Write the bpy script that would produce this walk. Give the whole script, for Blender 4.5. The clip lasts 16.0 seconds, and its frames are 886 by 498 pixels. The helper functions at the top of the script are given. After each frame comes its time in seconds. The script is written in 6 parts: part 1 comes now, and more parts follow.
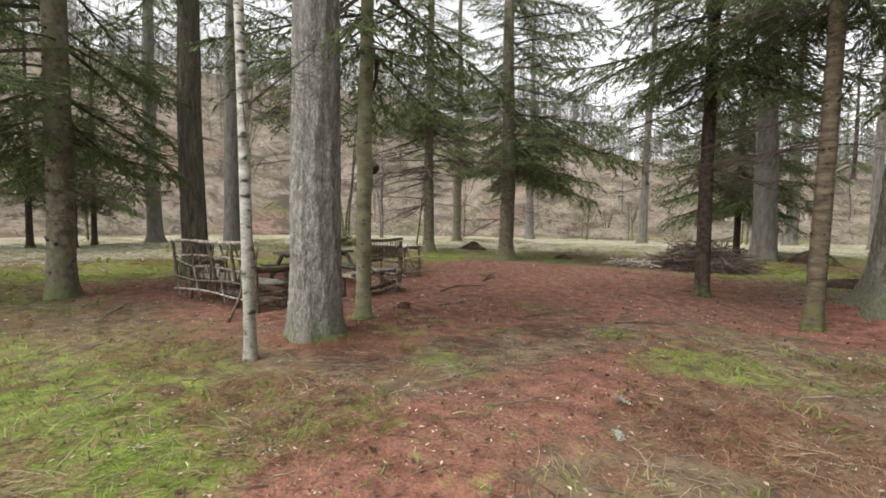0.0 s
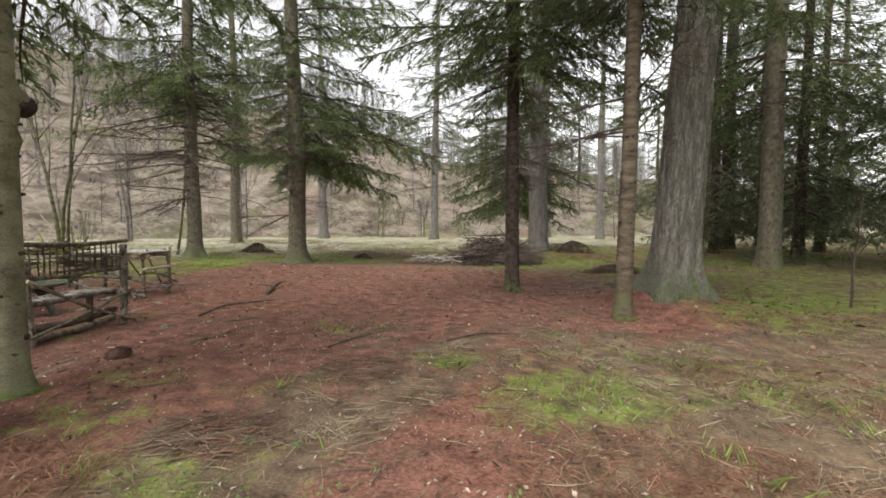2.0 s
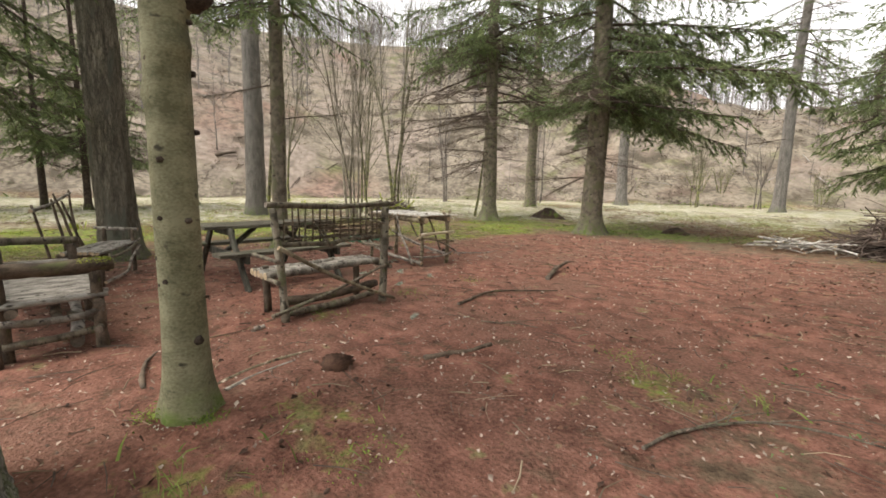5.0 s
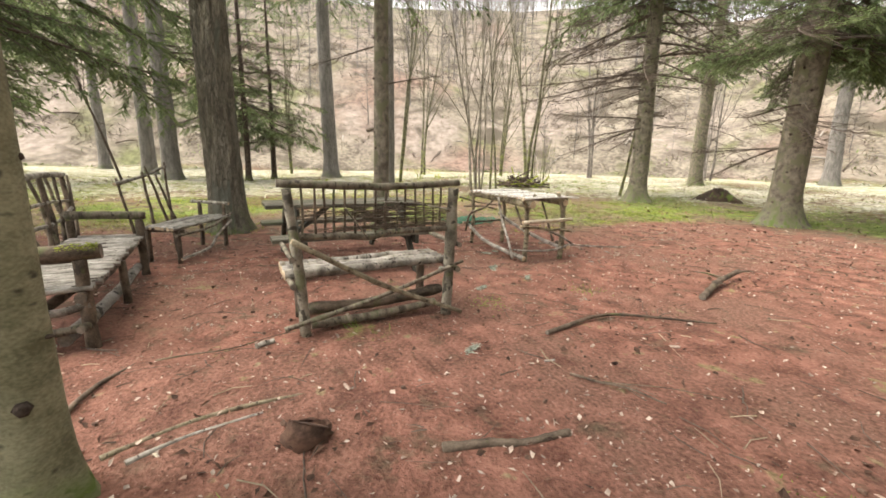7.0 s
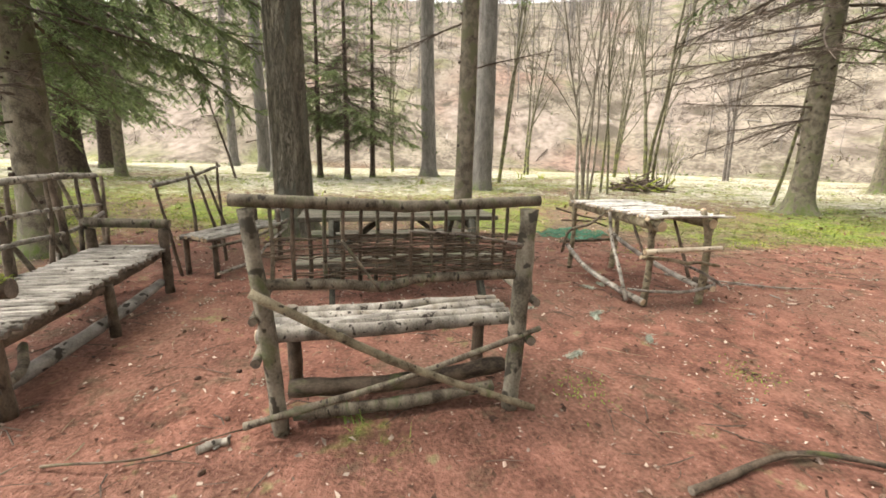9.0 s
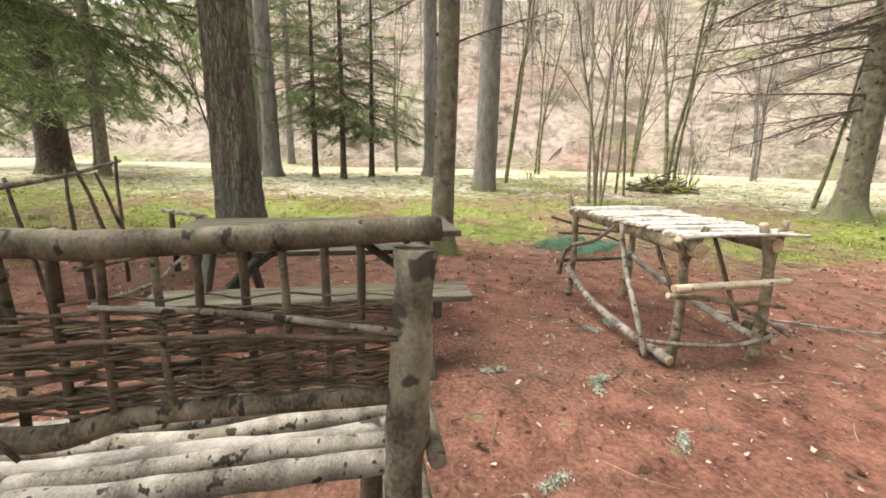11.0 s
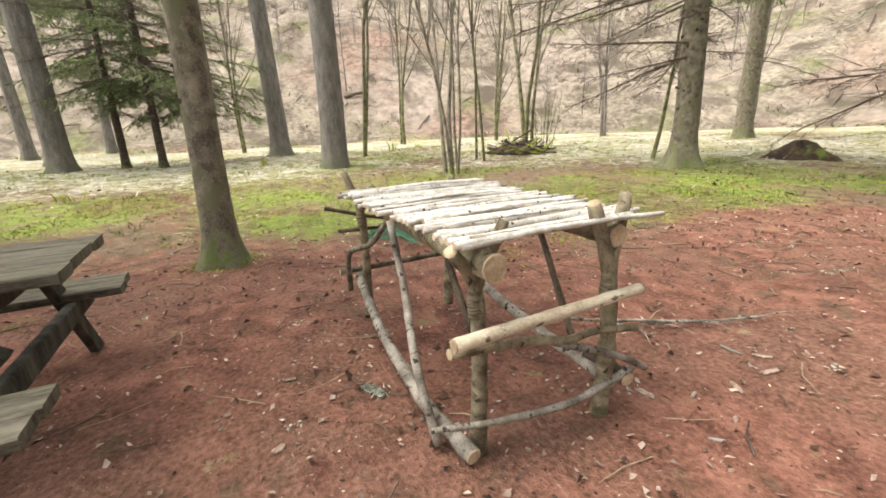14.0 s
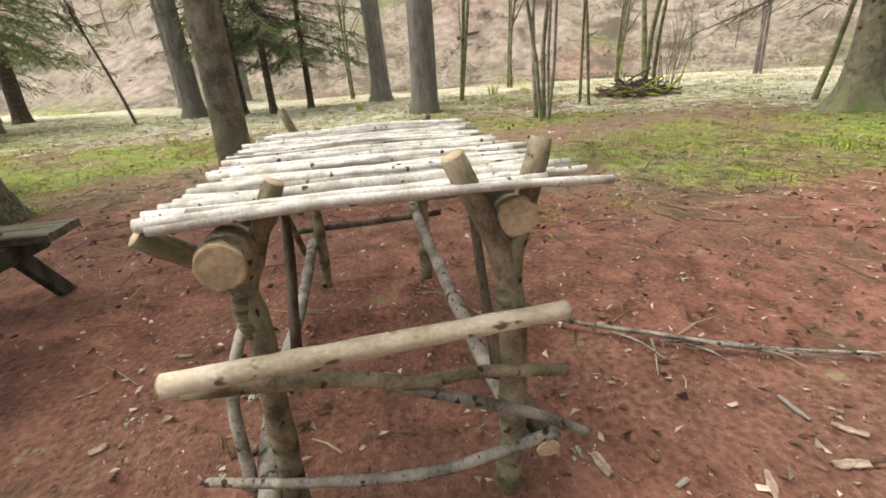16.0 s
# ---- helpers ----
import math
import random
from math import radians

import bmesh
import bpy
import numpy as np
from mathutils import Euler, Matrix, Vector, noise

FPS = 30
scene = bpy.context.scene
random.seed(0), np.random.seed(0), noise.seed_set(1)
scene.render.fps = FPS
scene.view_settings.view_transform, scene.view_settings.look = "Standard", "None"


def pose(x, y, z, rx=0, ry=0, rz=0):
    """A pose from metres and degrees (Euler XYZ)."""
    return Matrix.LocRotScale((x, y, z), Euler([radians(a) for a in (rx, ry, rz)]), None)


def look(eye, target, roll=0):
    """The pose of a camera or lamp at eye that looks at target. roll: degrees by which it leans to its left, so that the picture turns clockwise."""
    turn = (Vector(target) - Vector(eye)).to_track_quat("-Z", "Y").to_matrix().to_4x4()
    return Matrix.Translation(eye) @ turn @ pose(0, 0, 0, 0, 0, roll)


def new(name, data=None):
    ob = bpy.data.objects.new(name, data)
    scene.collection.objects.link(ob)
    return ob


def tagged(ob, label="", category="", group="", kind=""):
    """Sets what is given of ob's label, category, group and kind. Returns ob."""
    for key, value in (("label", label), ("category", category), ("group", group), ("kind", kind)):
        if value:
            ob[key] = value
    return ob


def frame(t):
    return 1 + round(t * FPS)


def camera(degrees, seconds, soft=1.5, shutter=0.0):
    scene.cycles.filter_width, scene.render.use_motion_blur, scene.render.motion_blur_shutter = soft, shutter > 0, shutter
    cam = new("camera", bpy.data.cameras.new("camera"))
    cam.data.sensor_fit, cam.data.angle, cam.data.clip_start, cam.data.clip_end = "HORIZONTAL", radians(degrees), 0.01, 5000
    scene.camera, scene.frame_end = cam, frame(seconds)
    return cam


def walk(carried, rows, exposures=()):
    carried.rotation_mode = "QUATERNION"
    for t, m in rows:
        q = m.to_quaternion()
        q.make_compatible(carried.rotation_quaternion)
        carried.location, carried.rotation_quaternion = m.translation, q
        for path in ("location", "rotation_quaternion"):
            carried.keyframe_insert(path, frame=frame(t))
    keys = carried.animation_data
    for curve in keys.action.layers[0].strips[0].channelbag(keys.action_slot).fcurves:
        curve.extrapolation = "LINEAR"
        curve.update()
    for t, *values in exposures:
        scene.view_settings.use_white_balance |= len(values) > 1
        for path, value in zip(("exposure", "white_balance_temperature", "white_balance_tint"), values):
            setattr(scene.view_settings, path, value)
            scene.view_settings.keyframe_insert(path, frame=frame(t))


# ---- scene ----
cam = camera(91.5, 16.0, soft=1.7)
METRES, EYE, TILT, LEAN, TURN = 11.4, 1.41, 0.0, 0.0, 33.5
ROWS = [
    (0.0, 0.0, 0.0, 0.0, 0.05, -3.26, -0.9),
    (0.5, 0.0111, 0.0463, -0.0051, -6.42, -3.39, -0.7),
    (1.0, 0.0159, 0.0859, -0.0051, -14.69, -3.5, -0.43),
    (1.5, 0.0201, 0.1261, -0.0034, -22.25, -3.41, -0.22),
    (2.0, 0.0284, 0.1714, -0.009, -26.82, -3.11, -0.08),
    (2.5, 0.0301, 0.2053, -0.0075, -27.67, -3.01, -0.03),
    (3.0, 0.032, 0.2403, -0.0097, -24.64, -3.23, -0.09),
    (3.5, 0.0395, 0.2836, -0.0155, -17.87, -3.91, -0.31),
    (4.0, 0.0423, 0.3189, -0.0128, -8.33, -5.11, -0.59),
    (4.5, 0.0448, 0.35, -0.0081, 1.84, -6.56, -0.87),
    (5.0, 0.0553, 0.385, -0.0109, 10.66, -8.12, -1.1),
    (7.5, 0.0621, 0.5545, -0.0106, 33.4, -12.06, -1.23),
    (8.0, 0.0521, 0.5901, -0.012, 37.78, -12.11, -1.28),
    (8.5, 0.0361, 0.6101, -0.0085, 41.63, -12.25, -1.37),
    (11.0, -0.0205, 0.739, -0.0143, 45.52, -12.39, -1.31),
    (11.5, -0.0308, 0.7627, -0.013, 45.34, -12.47, -1.26),
    (12.0, -0.0402, 0.7827, -0.0115, 44.46, -12.59, -1.23),
    (12.5, -0.0407, 0.8099, -0.0155, 42.1, -12.71, -1.17),
    (13.0, -0.036, 0.8357, -0.0164, 38.07, -13.49, 0.29),
    (13.5, -0.0352, 0.8605, -0.0196, 33.45, -14.68, 1.39),
    (14.0, -0.0353, 0.8773, -0.0214, 29.97, -15.98, 2.22),
    (14.5, -0.0329, 0.8898, -0.0256, 29.12, -17.18, 2.77),
    (15.0, -0.0226, 0.9111, -0.027, 31.54, -18.53, 3.17),
    (15.5, -0.0178, 0.9384, -0.032, 37.08, -20.15, 3.48),
    (16.0, -0.011, 0.9604, -0.0334, 45.26, -21.85, 3.64),
]
walk(cam, [(t, pose(0, 0, EYE, TILT, LEAN, TURN) @ pose(METRES * x, METRES * y, METRES * z, 90 + pitch, roll, yaw)) for t, x, y, z, yaw, pitch, roll in ROWS],
     exposures=[(0.0, 1.16, 6500, 10), (1.0, 1.19, 6500, 10), (3.5, 1.12, 6500, 10), (5.0, 1.51, 6800, 10), (7.5, 2.2, 6850, 10), (9.0, 2.2, 6850, 10), (11.5, 2.28, 6850, 10), (12.5, 2.26, 6850, 10), (14.5, 2.05, 6850, 10), (16.0, 1.84, 6850, 10)])
# ---------------------------------------------------------------- world and light
world = bpy.data.worlds.new("overcast_sky")
scene.world = world
world.use_nodes = True
wn, wl = world.node_tree.nodes, world.node_tree.links
sky = wn.new("ShaderNodeTexSky")
sky.sky_type, sky.sun_disc = "NISHITA", False
sky.sun_elevation, sky.sun_rotation = radians(48), radians(200)
sky.air_density, sky.dust_density, sky.ozone_density = 1.0, 2.5, 1.0
grey = wn.new("ShaderNodeHueSaturation")
grey.inputs["Saturation"].default_value = 0.06
wl.new(sky.outputs[0], grey.inputs["Color"])
wl.new(grey.outputs[0], wn["Background"].inputs["Color"])
wn["Background"].inputs["Strength"].default_value = 0.15
sun = new("sun", bpy.data.lights.new("sun", "SUN"))
sun.data.energy, sun.data.angle, sun.data.color = 1.3, radians(25), (1.0, 0.93, 0.83)
sun.matrix_world = look((0, 0, 60), (0.55 * 60 * 0.35, 0.75 * 60 * 0.35, 0))

# ---------------------------------------------------------------- materials


def mat(name, dark, light, scale=6.0, fine=60.0, rough=0.85, bump=0.4, depth=0.01, stretch=(1, 1, 1), extra=None, fleck=None, moss=None, island=0.0, glow_through=0.0, plates=0.0, grain=False):
    """A weathered surface: two colours mixed by a broad and a fine noise, with relief; extra: (colour, threshold, scale) blotches;
    moss: (colour, height) creeping up from the foot; island: how much loose pieces differ."""
    m = bpy.data.materials.new(name)
    m.use_nodes = True
    n, l = m.node_tree.nodes, m.node_tree.links
    b = n["Principled BSDF"]
    b.inputs["Roughness"].default_value = rough
    b.inputs["Specular IOR Level"].default_value = 0.25
    co = n.new("ShaderNodeTexCoord")
    mp = n.new("ShaderNodeMapping")
    mp.inputs["Scale"].default_value = stretch
    if grain:
        ga = n.new("ShaderNodeAttribute")
        ga.attribute_name = "grain"
        l.new(ga.outputs["Vector"], mp.inputs["Vector"])
    else:
        l.new(co.outputs["Object"], mp.inputs["Vector"])

    def noise_at(sc, detail=5.0, dist=0.0):
        t = n.new("ShaderNodeTexNoise")
        t.inputs["Scale"].default_value, t.inputs["Detail"].default_value, t.inputs["Distortion"].default_value = sc, detail, dist
        l.new(mp.outputs[0], t.inputs["Vector"])
        return t.outputs["Fac"]

    def ramp(src, lo, hi):
        r = n.new("ShaderNodeMapRange")
        r.inputs["From Min"].default_value, r.inputs["From Max"].default_value = lo, hi
        l.new(src, r.inputs["Value"])
        return r.outputs[0]

    def mix(f, a, c):
        x = n.new("ShaderNodeMix")
        x.data_type = "RGBA"
        l.new(f, x.inputs["Factor"])
        for sock, val in ((x.inputs["A"], a), (x.inputs["B"], c)):
            if hasattr(val, "links"):
                l.new(val, sock)
            else:
                sock.default_value = (*val, 1)
        return x.outputs["Result"]
    wide, small = noise_at(scale), noise_at(fine, 4.0)
    add = n.new("ShaderNodeMath")
    add.operation = "MULTIPLY_ADD"
    l.new(small, add.inputs[0])
    add.inputs[1].default_value = 0.40 if grain else 0.6
    l.new(wide, add.inputs[2])
    col = mix(ramp(add.outputs[0], 0.52, 0.90) if grain else ramp(add.outputs[0], 0.60, 1.0), dark, light)
    high = add.outputs[0]
    if plates:
        vo = n.new("ShaderNodeTexVoronoi")
        vo.feature = "DISTANCE_TO_EDGE"
        vo.inputs["Scale"].default_value = plates
        wp = n.new("ShaderNodeMix")
        wp.data_type = "RGBA"
        wp.inputs["Factor"].default_value = 0.10
        wn2 = n.new("ShaderNodeTexNoise")
        wn2.inputs["Scale"].default_value = plates * 1.5
        l.new(mp.outputs[0], wn2.inputs["Vector"])
        l.new(mp.outputs[0], wp.inputs["A"])
        l.new(wn2.outputs["Color"], wp.inputs["B"])
        l.new(wp.outputs["Result"], vo.inputs["Vector"])
        crack = ramp(vo.outputs["Distance"], -0.03, 0.13)
        col = mix(crack, tuple(c * 0.8 for c in dark), col)
        ad2 = n.new("ShaderNodeMath")
        ad2.operation = "MULTIPLY_ADD"
        l.new(crack, ad2.inputs[0])
        ad2.inputs[1].default_value = 0.9
        l.new(high, ad2.inputs[2])
        high = ad2.outputs[0]
    if extra:
        col = mix(ramp(noise_at(extra[2], 3.0, 0.6), extra[1] - (0.05 if grain else 0), extra[1] + (0.14 if grain else 0.08)), col, extra[0])
    if fleck:
        col = mix(ramp(noise_at(fleck[2], 2.0), fleck[1], fleck[1] + (0.05 if grain else 0.10)), col, fleck[0])
    if moss:
        sep = n.new("ShaderNodeSeparateXYZ")
        l.new(co.outputs["Object"], sep.inputs[0])
        hm = ramp(sep.outputs["Z"], moss[1], 0.0)
        mm = n.new("ShaderNodeMath")
        mm.operation = "MULTIPLY"
        l.new(hm, mm.inputs[0])
        l.new(ramp(wide, 0.42, 0.66), mm.inputs[1])
        col = mix(mm.outputs[0], col, moss[0])
    if island:
        geo = n.new("ShaderNodeNewGeometry")
        hs = n.new("ShaderNodeHueSaturation")
        l.new(col, hs.inputs["Color"])
        r = n.new("ShaderNodeMapRange")
        r.inputs["To Min"].default_value, r.inputs["To Max"].default_value = 1 - island, 1 + island
        l.new(geo.outputs["Random Per Island"], r.inputs["Value"])
        l.new(r.outputs[0], hs.inputs["Value"])
        col = hs.outputs[0]
    if grain:
        oi = n.new("ShaderNodeObjectInfo")
        vr = n.new("ShaderNodeMapRange")
        vr.inputs["To Min"].default_value, vr.inputs["To Max"].default_value = 0.80, 1.16
        l.new(oi.outputs["Random"], vr.inputs["Value"])
        hv = n.new("ShaderNodeHueSaturation")
        l.new(vr.outputs[0], hv.inputs["Value"])
        l.new(col, hv.inputs["Color"])
        col = hv.outputs[0]
    l.new(col, b.inputs["Base Color"])
    if bump:
        bp = n.new("ShaderNodeBump")
        bp.inputs["Strength"].default_value, bp.inputs["Distance"].default_value = bump, depth
        l.new(high, bp.inputs["Height"])
        l.new(bp.outputs[0], b.inputs["Normal"])
    if glow_through:
        tr = n.new("ShaderNodeBsdfTranslucent")
        l.new(col, tr.inputs["Color"])
        ms = n.new("ShaderNodeMixShader")
        ms.inputs[0].default_value = glow_through
        l.new(b.outputs[0], ms.inputs[1])
        l.new(tr.outputs[0], ms.inputs[2])
        l.new(ms.outputs[0], n["Material Output"].inputs["Surface"])
    return m


V_MOSS = (0.09, 0.13, 0.03)
M_PINE = mat("grey_plated_bark", (0.18, 0.165, 0.15), (0.56, 0.53, 0.49), 12, 55, 0.9, 0.8, 0.02, (1.6, 1.6, 0.5), moss=((0.10, 0.14, 0.03), 0.55), plates=24)
M_FIRGREY = mat("grey_furrowed_bark", (0.13, 0.12, 0.097), (0.36, 0.34, 0.285), 8, 40, 0.92, 0.9, 0.02, (1.8, 1.8, 0.30), plates=19, moss=(V_MOSS, 0.6))
M_OAK = mat("brown_furrowed_bark", (0.118, 0.104, 0.080), (0.285, 0.257, 0.203), 8, 40, 0.92, 1.0, 0.022, (1.8, 1.8, 0.30), plates=19, extra=((0.16, 0.16, 0.13), 0.6, 3), moss=(V_MOSS, 0.5))
M_RUST = mat("ringed_rusty_bark", (0.060, 0.046, 0.032), (0.20, 0.158, 0.11), 8, 60, 0.9, 0.9, 0.012, (0.7, 0.7, 2.2), moss=((0.075, 0.115, 0.02), 0.7))
M_SPRUCE = mat("scaly_spruce_bark", (0.078, 0.066, 0.050), (0.255, 0.22, 0.17), 10, 70, 0.9, 0.9, 0.012, (1, 1, 0.8), extra=((0.145, 0.14, 0.085), 0.51, 5), moss=((0.085, 0.135, 0.02), 0.6))
M_DARK = mat("dark_spruce_bark", (0.03, 0.022, 0.018), (0.10, 0.075, 0.06), 12, 70, 0.92, 0.9, 0.012, moss=(V_MOSS, 0.4))
M_GREYTRUNK = mat("smooth_grey_bark", (0.13, 0.12, 0.11), (0.30, 0.275, 0.25), 6, 40, 0.9, 0.7, 0.015, (1.5, 1.5, 0.4), moss=(V_MOSS, 0.4), plates=26)
M_MOSSY = mat("algae_green_bark", (0.130, 0.124, 0.072), (0.31, 0.295, 0.195), 5, 60, 0.85, 0.6, 0.008, (1, 1, 1.6), fleck=((0.06, 0.055, 0.038), 0.64, 11), moss=((0.09, 0.14, 0.02), 0.28))
M_BIRCH = mat("pale_birch_bark", (0.20, 0.185, 0.155), (0.62, 0.60, 0.55), 7, 50, 0.7, 0.6, 0.006, (1, 1, 2.2), fleck=((0.06, 0.055, 0.045), 0.57, 8), moss=((0.11, 0.115, 0.05), 1.5))
M_STEMGREY = mat("grey_brown_stem_bark", (0.10, 0.085, 0.066), (0.30, 0.265, 0.215), 5, 40, 0.9, 0.5, 0.006, moss=((0.16, 0.19, 0.04), 0.8))
M_SLIM = mat("mossy_slim_bark", (0.07, 0.065, 0.04), (0.22, 0.20, 0.14), 5, 40, 0.9, 0.5, 0.006, moss=((0.19, 0.22, 0.04), 3.4))
M_GREYTWIG = mat("bare_grey_twigs", (0.11, 0.095, 0.085), (0.24, 0.21, 0.19), 4, 30, 0.9, 0)
M_TWIG = mat("dead_brown_twigs", (0.05, 0.038, 0.03), (0.13, 0.10, 0.08), 6, 40, 0.9, 0)
M_NEEDLE = mat("spruce_needles", (0.085, 0.118, 0.050), (0.19, 0.235, 0.10), 0.9, 7, 0.6, 0, island=0.45, glow_through=0.5)
M_NEEDLE2 = mat("dull_fir_needles", (0.080, 0.108, 0.055), (0.175, 0.21, 0.10), 0.9, 7, 0.6, 0, island=0.45, glow_through=0.5)
M_LOG = mat("weathered_log_bark", (0.046, 0.036, 0.026), (0.25, 0.215, 0.165), 9, 110, 0.8, 0.9, 0.006, (0.8, 0.8, 1.5), fleck=((0.04, 0.033, 0.027), 0.635, 24), extra=((0.085, 0.10, 0.045), 0.59, 9), grain=True)
M_POST = mat("mottled_mossy_post", (0.055, 0.046, 0.034), (0.32, 0.285, 0.225), 7, 100, 0.85, 1.0, 0.008, (0.9, 0.9, 0.8), fleck=((0.06, 0.052, 0.04), 0.565, 17), extra=((0.11, 0.13, 0.045), 0.60, 8), grain=True)
M_LOGPALE = mat("pale_peeled_log", (0.11, 0.096, 0.08), (0.43, 0.395, 0.345), 9, 110, 0.75, 0.9, 0.006, (1, 1, 1.3), fleck=((0.04, 0.032, 0.026), 0.61, 26), extra=((0.19, 0.165, 0.12), 0.60, 8), grain=True)
M_LOGBROWN = mat("brown_stick_bark", (0.038, 0.029, 0.022), (0.18, 0.138, 0.102), 15, 110, 0.88, 0.8, 0.004, (1, 1, 0.6), extra=((0.11, 0.13, 0.05), 0.66, 9), grain=True)
M_LOGGREEN = mat("greenish_stick_bark", (0.090, 0.070, 0.045), (0.32, 0.275, 0.19), 14, 110, 0.85, 0.6, 0.004, (1, 1, 1.2), extra=((0.12, 0.125, 0.05), 0.66, 9), fleck=((0.04, 0.03, 0.022), 0.64, 24), grain=True)
M_TABLESTICK = mat("bleached_birch_sticks", (0.42, 0.39, 0.345), (0.86, 0.84, 0.80), 15, 120, 0.7, 0.7, 0.004, (1, 1, 1.2), fleck=((0.07, 0.055, 0.042), 0.655, 30), extra=((0.40, 0.365, 0.31), 0.66, 7), grain=True)
M_PEELED = mat("peeled_yellow_rail", (0.30, 0.245, 0.17), (0.62, 0.555, 0.44), 10, 110, 0.7, 0.5, 0.003, (1, 1, 0.7), fleck=((0.12, 0.095, 0.065), 0.66, 26), extra=((0.22, 0.20, 0.10), 0.66, 7), grain=True)
M_SLAT = mat("silvery_weathered_slats", (0.15, 0.137, 0.12), (0.44, 0.41, 0.37), 10, 120, 0.85, 0.6, 0.004, (1, 1, 0.7), fleck=((0.05, 0.042, 0.034), 0.62, 16), grain=True)
M_CUT = mat("sawn_end_grain", (0.30, 0.22, 0.14), (0.58, 0.46, 0.32), 14, 80, 0.8, 0.3, 0.003)
M_CUTOLD = mat("old_sawn_end", (0.10, 0.085, 0.07), (0.24, 0.20, 0.16), 14, 80, 0.85, 0.4, 0.004)
M_WITHY = mat("woven_withies", (0.05, 0.037, 0.028), (0.21, 0.16, 0.12), 7, 50, 0.85, 0.3, 0.003, grain=True)
M_PLANK = mat("weathered_green_planks", (0.046, 0.041, 0.031), (0.182, 0.165, 0.128), 5, 45, 0.85, 0.9, 0.006, (6, 0.6, 3), extra=((0.105, 0.118, 0.07), 0.55, 2.2), fleck=((0.05, 0.045, 0.035), 0.69, 30))
M_LEG = mat("dark_timber", (0.022, 0.021, 0.017), (0.10, 0.097, 0.077), 5, 45, 0.85, 0.8, 0.006, (3, 3, 0.6))
M_GRASS = mat("grass_blades", (0.085, 0.125, 0.026), (0.225, 0.28, 0.07), 1.2, 12, 0.7, 0, island=0.4, glow_through=0.25)
M_STRAW = mat("dry_grass_straw", (0.13, 0.102, 0.064), (0.34, 0.28, 0.195), 1.5, 20, 0.85, 0, island=0.4)
M_PALESTRAW = mat("bleached_meadow_grass", (0.25, 0.235, 0.18), (0.55, 0.525, 0.44), 1.5, 20, 0.85, 0, island=0.4)
M_LITTER = mat("fallen_leaf_litter", (0.18, 0.11, 0.08), (0.52, 0.44, 0.37), 14, 30, 0.85, 0, island=0.45)
M_LITTERCHIP = mat("split_wood_chips", (0.22, 0.155, 0.115), (0.50, 0.40, 0.33), 18, 90, 0.85, 0.6, 0.003, (1, 3, 1))
M_NEEDLELIT = mat("brown_needle_litter", (0.075, 0.038, 0.026), (0.22, 0.12, 0.08), 8, 30, 0.9, 0, island=0.45)
M_BRACKEN = mat("dead_bracken", (0.11, 0.055, 0.034), (0.27, 0.155, 0.10), 3, 20, 0.9, 0, island=0.4, glow_through=0.1)
M_SCRUB = mat("brown_hillside_scrub", (0.055, 0.042, 0.033), (0.20, 0.15, 0.115), 0.3, 3, 0.9, 0, island=0.35)
M_CUSHION = mat("cushion_moss", (0.085, 0.135, 0.024), (0.235, 0.315, 0.06), 4, 25, 0.8, 0, island=0.35, glow_through=0.2)
M_BRUSH = mat("dark_tangled_brush", (0.058, 0.044, 0.038), (0.165, 0.128, 0.108), 1.5, 12, 0.9, 0, island=0.35)
M_LIME = mat("lime_moss", (0.14, 0.18, 0.025), (0.33, 0.37, 0.06), 4, 25, 0.8, 0, island=0.35, glow_through=0.2)
M_LEAFGREEN = mat("green_ground_leaves", (0.07, 0.11, 0.035), (0.17, 0.23, 0.085), 5, 25, 0.6, 0, island=0.3, glow_through=0.2)
M_BRAMBLE = mat("bramble_leaves", (0.06, 0.09, 0.025), (0.17, 0.21, 0.06), 1, 8, 0.7, 0, island=0.4, glow_through=0.2)
M_CLOD = mat("dark_bark_clods", (0.035, 0.02, 0.014), (0.11, 0.062, 0.043), 12, 60, 0.95, 0, island=0.4)
M_CONE = mat("fallen_cones", (0.05, 0.03, 0.022), (0.15, 0.095, 0.07), 30, 90, 0.9, 0, island=0.3)
M_LICHEN = mat("lichen_scraps", (0.22, 0.25, 0.20), (0.46, 0.50, 0.42), 20, 60, 0.9, 0, island=0.25)
M_NET = mat("green_plastic_net", (0.02, 0.10, 0.06), (0.05, 0.20, 0.12), 6, 30, 0.5, 0)
M_EARTH = mat("dark_peaty_mound", (0.022, 0.015, 0.011), (0.085, 0.056, 0.039), 5, 30, 0.95, 1.0, 0.05, extra=((0.10, 0.13, 0.03), 0.58, 3))
M_FARWOOD = mat("hazy_bare_woodland", (0.085, 0.077, 0.072), (0.21, 0.19, 0.18), 0.4, 5, 0.95, 0, island=0.25)


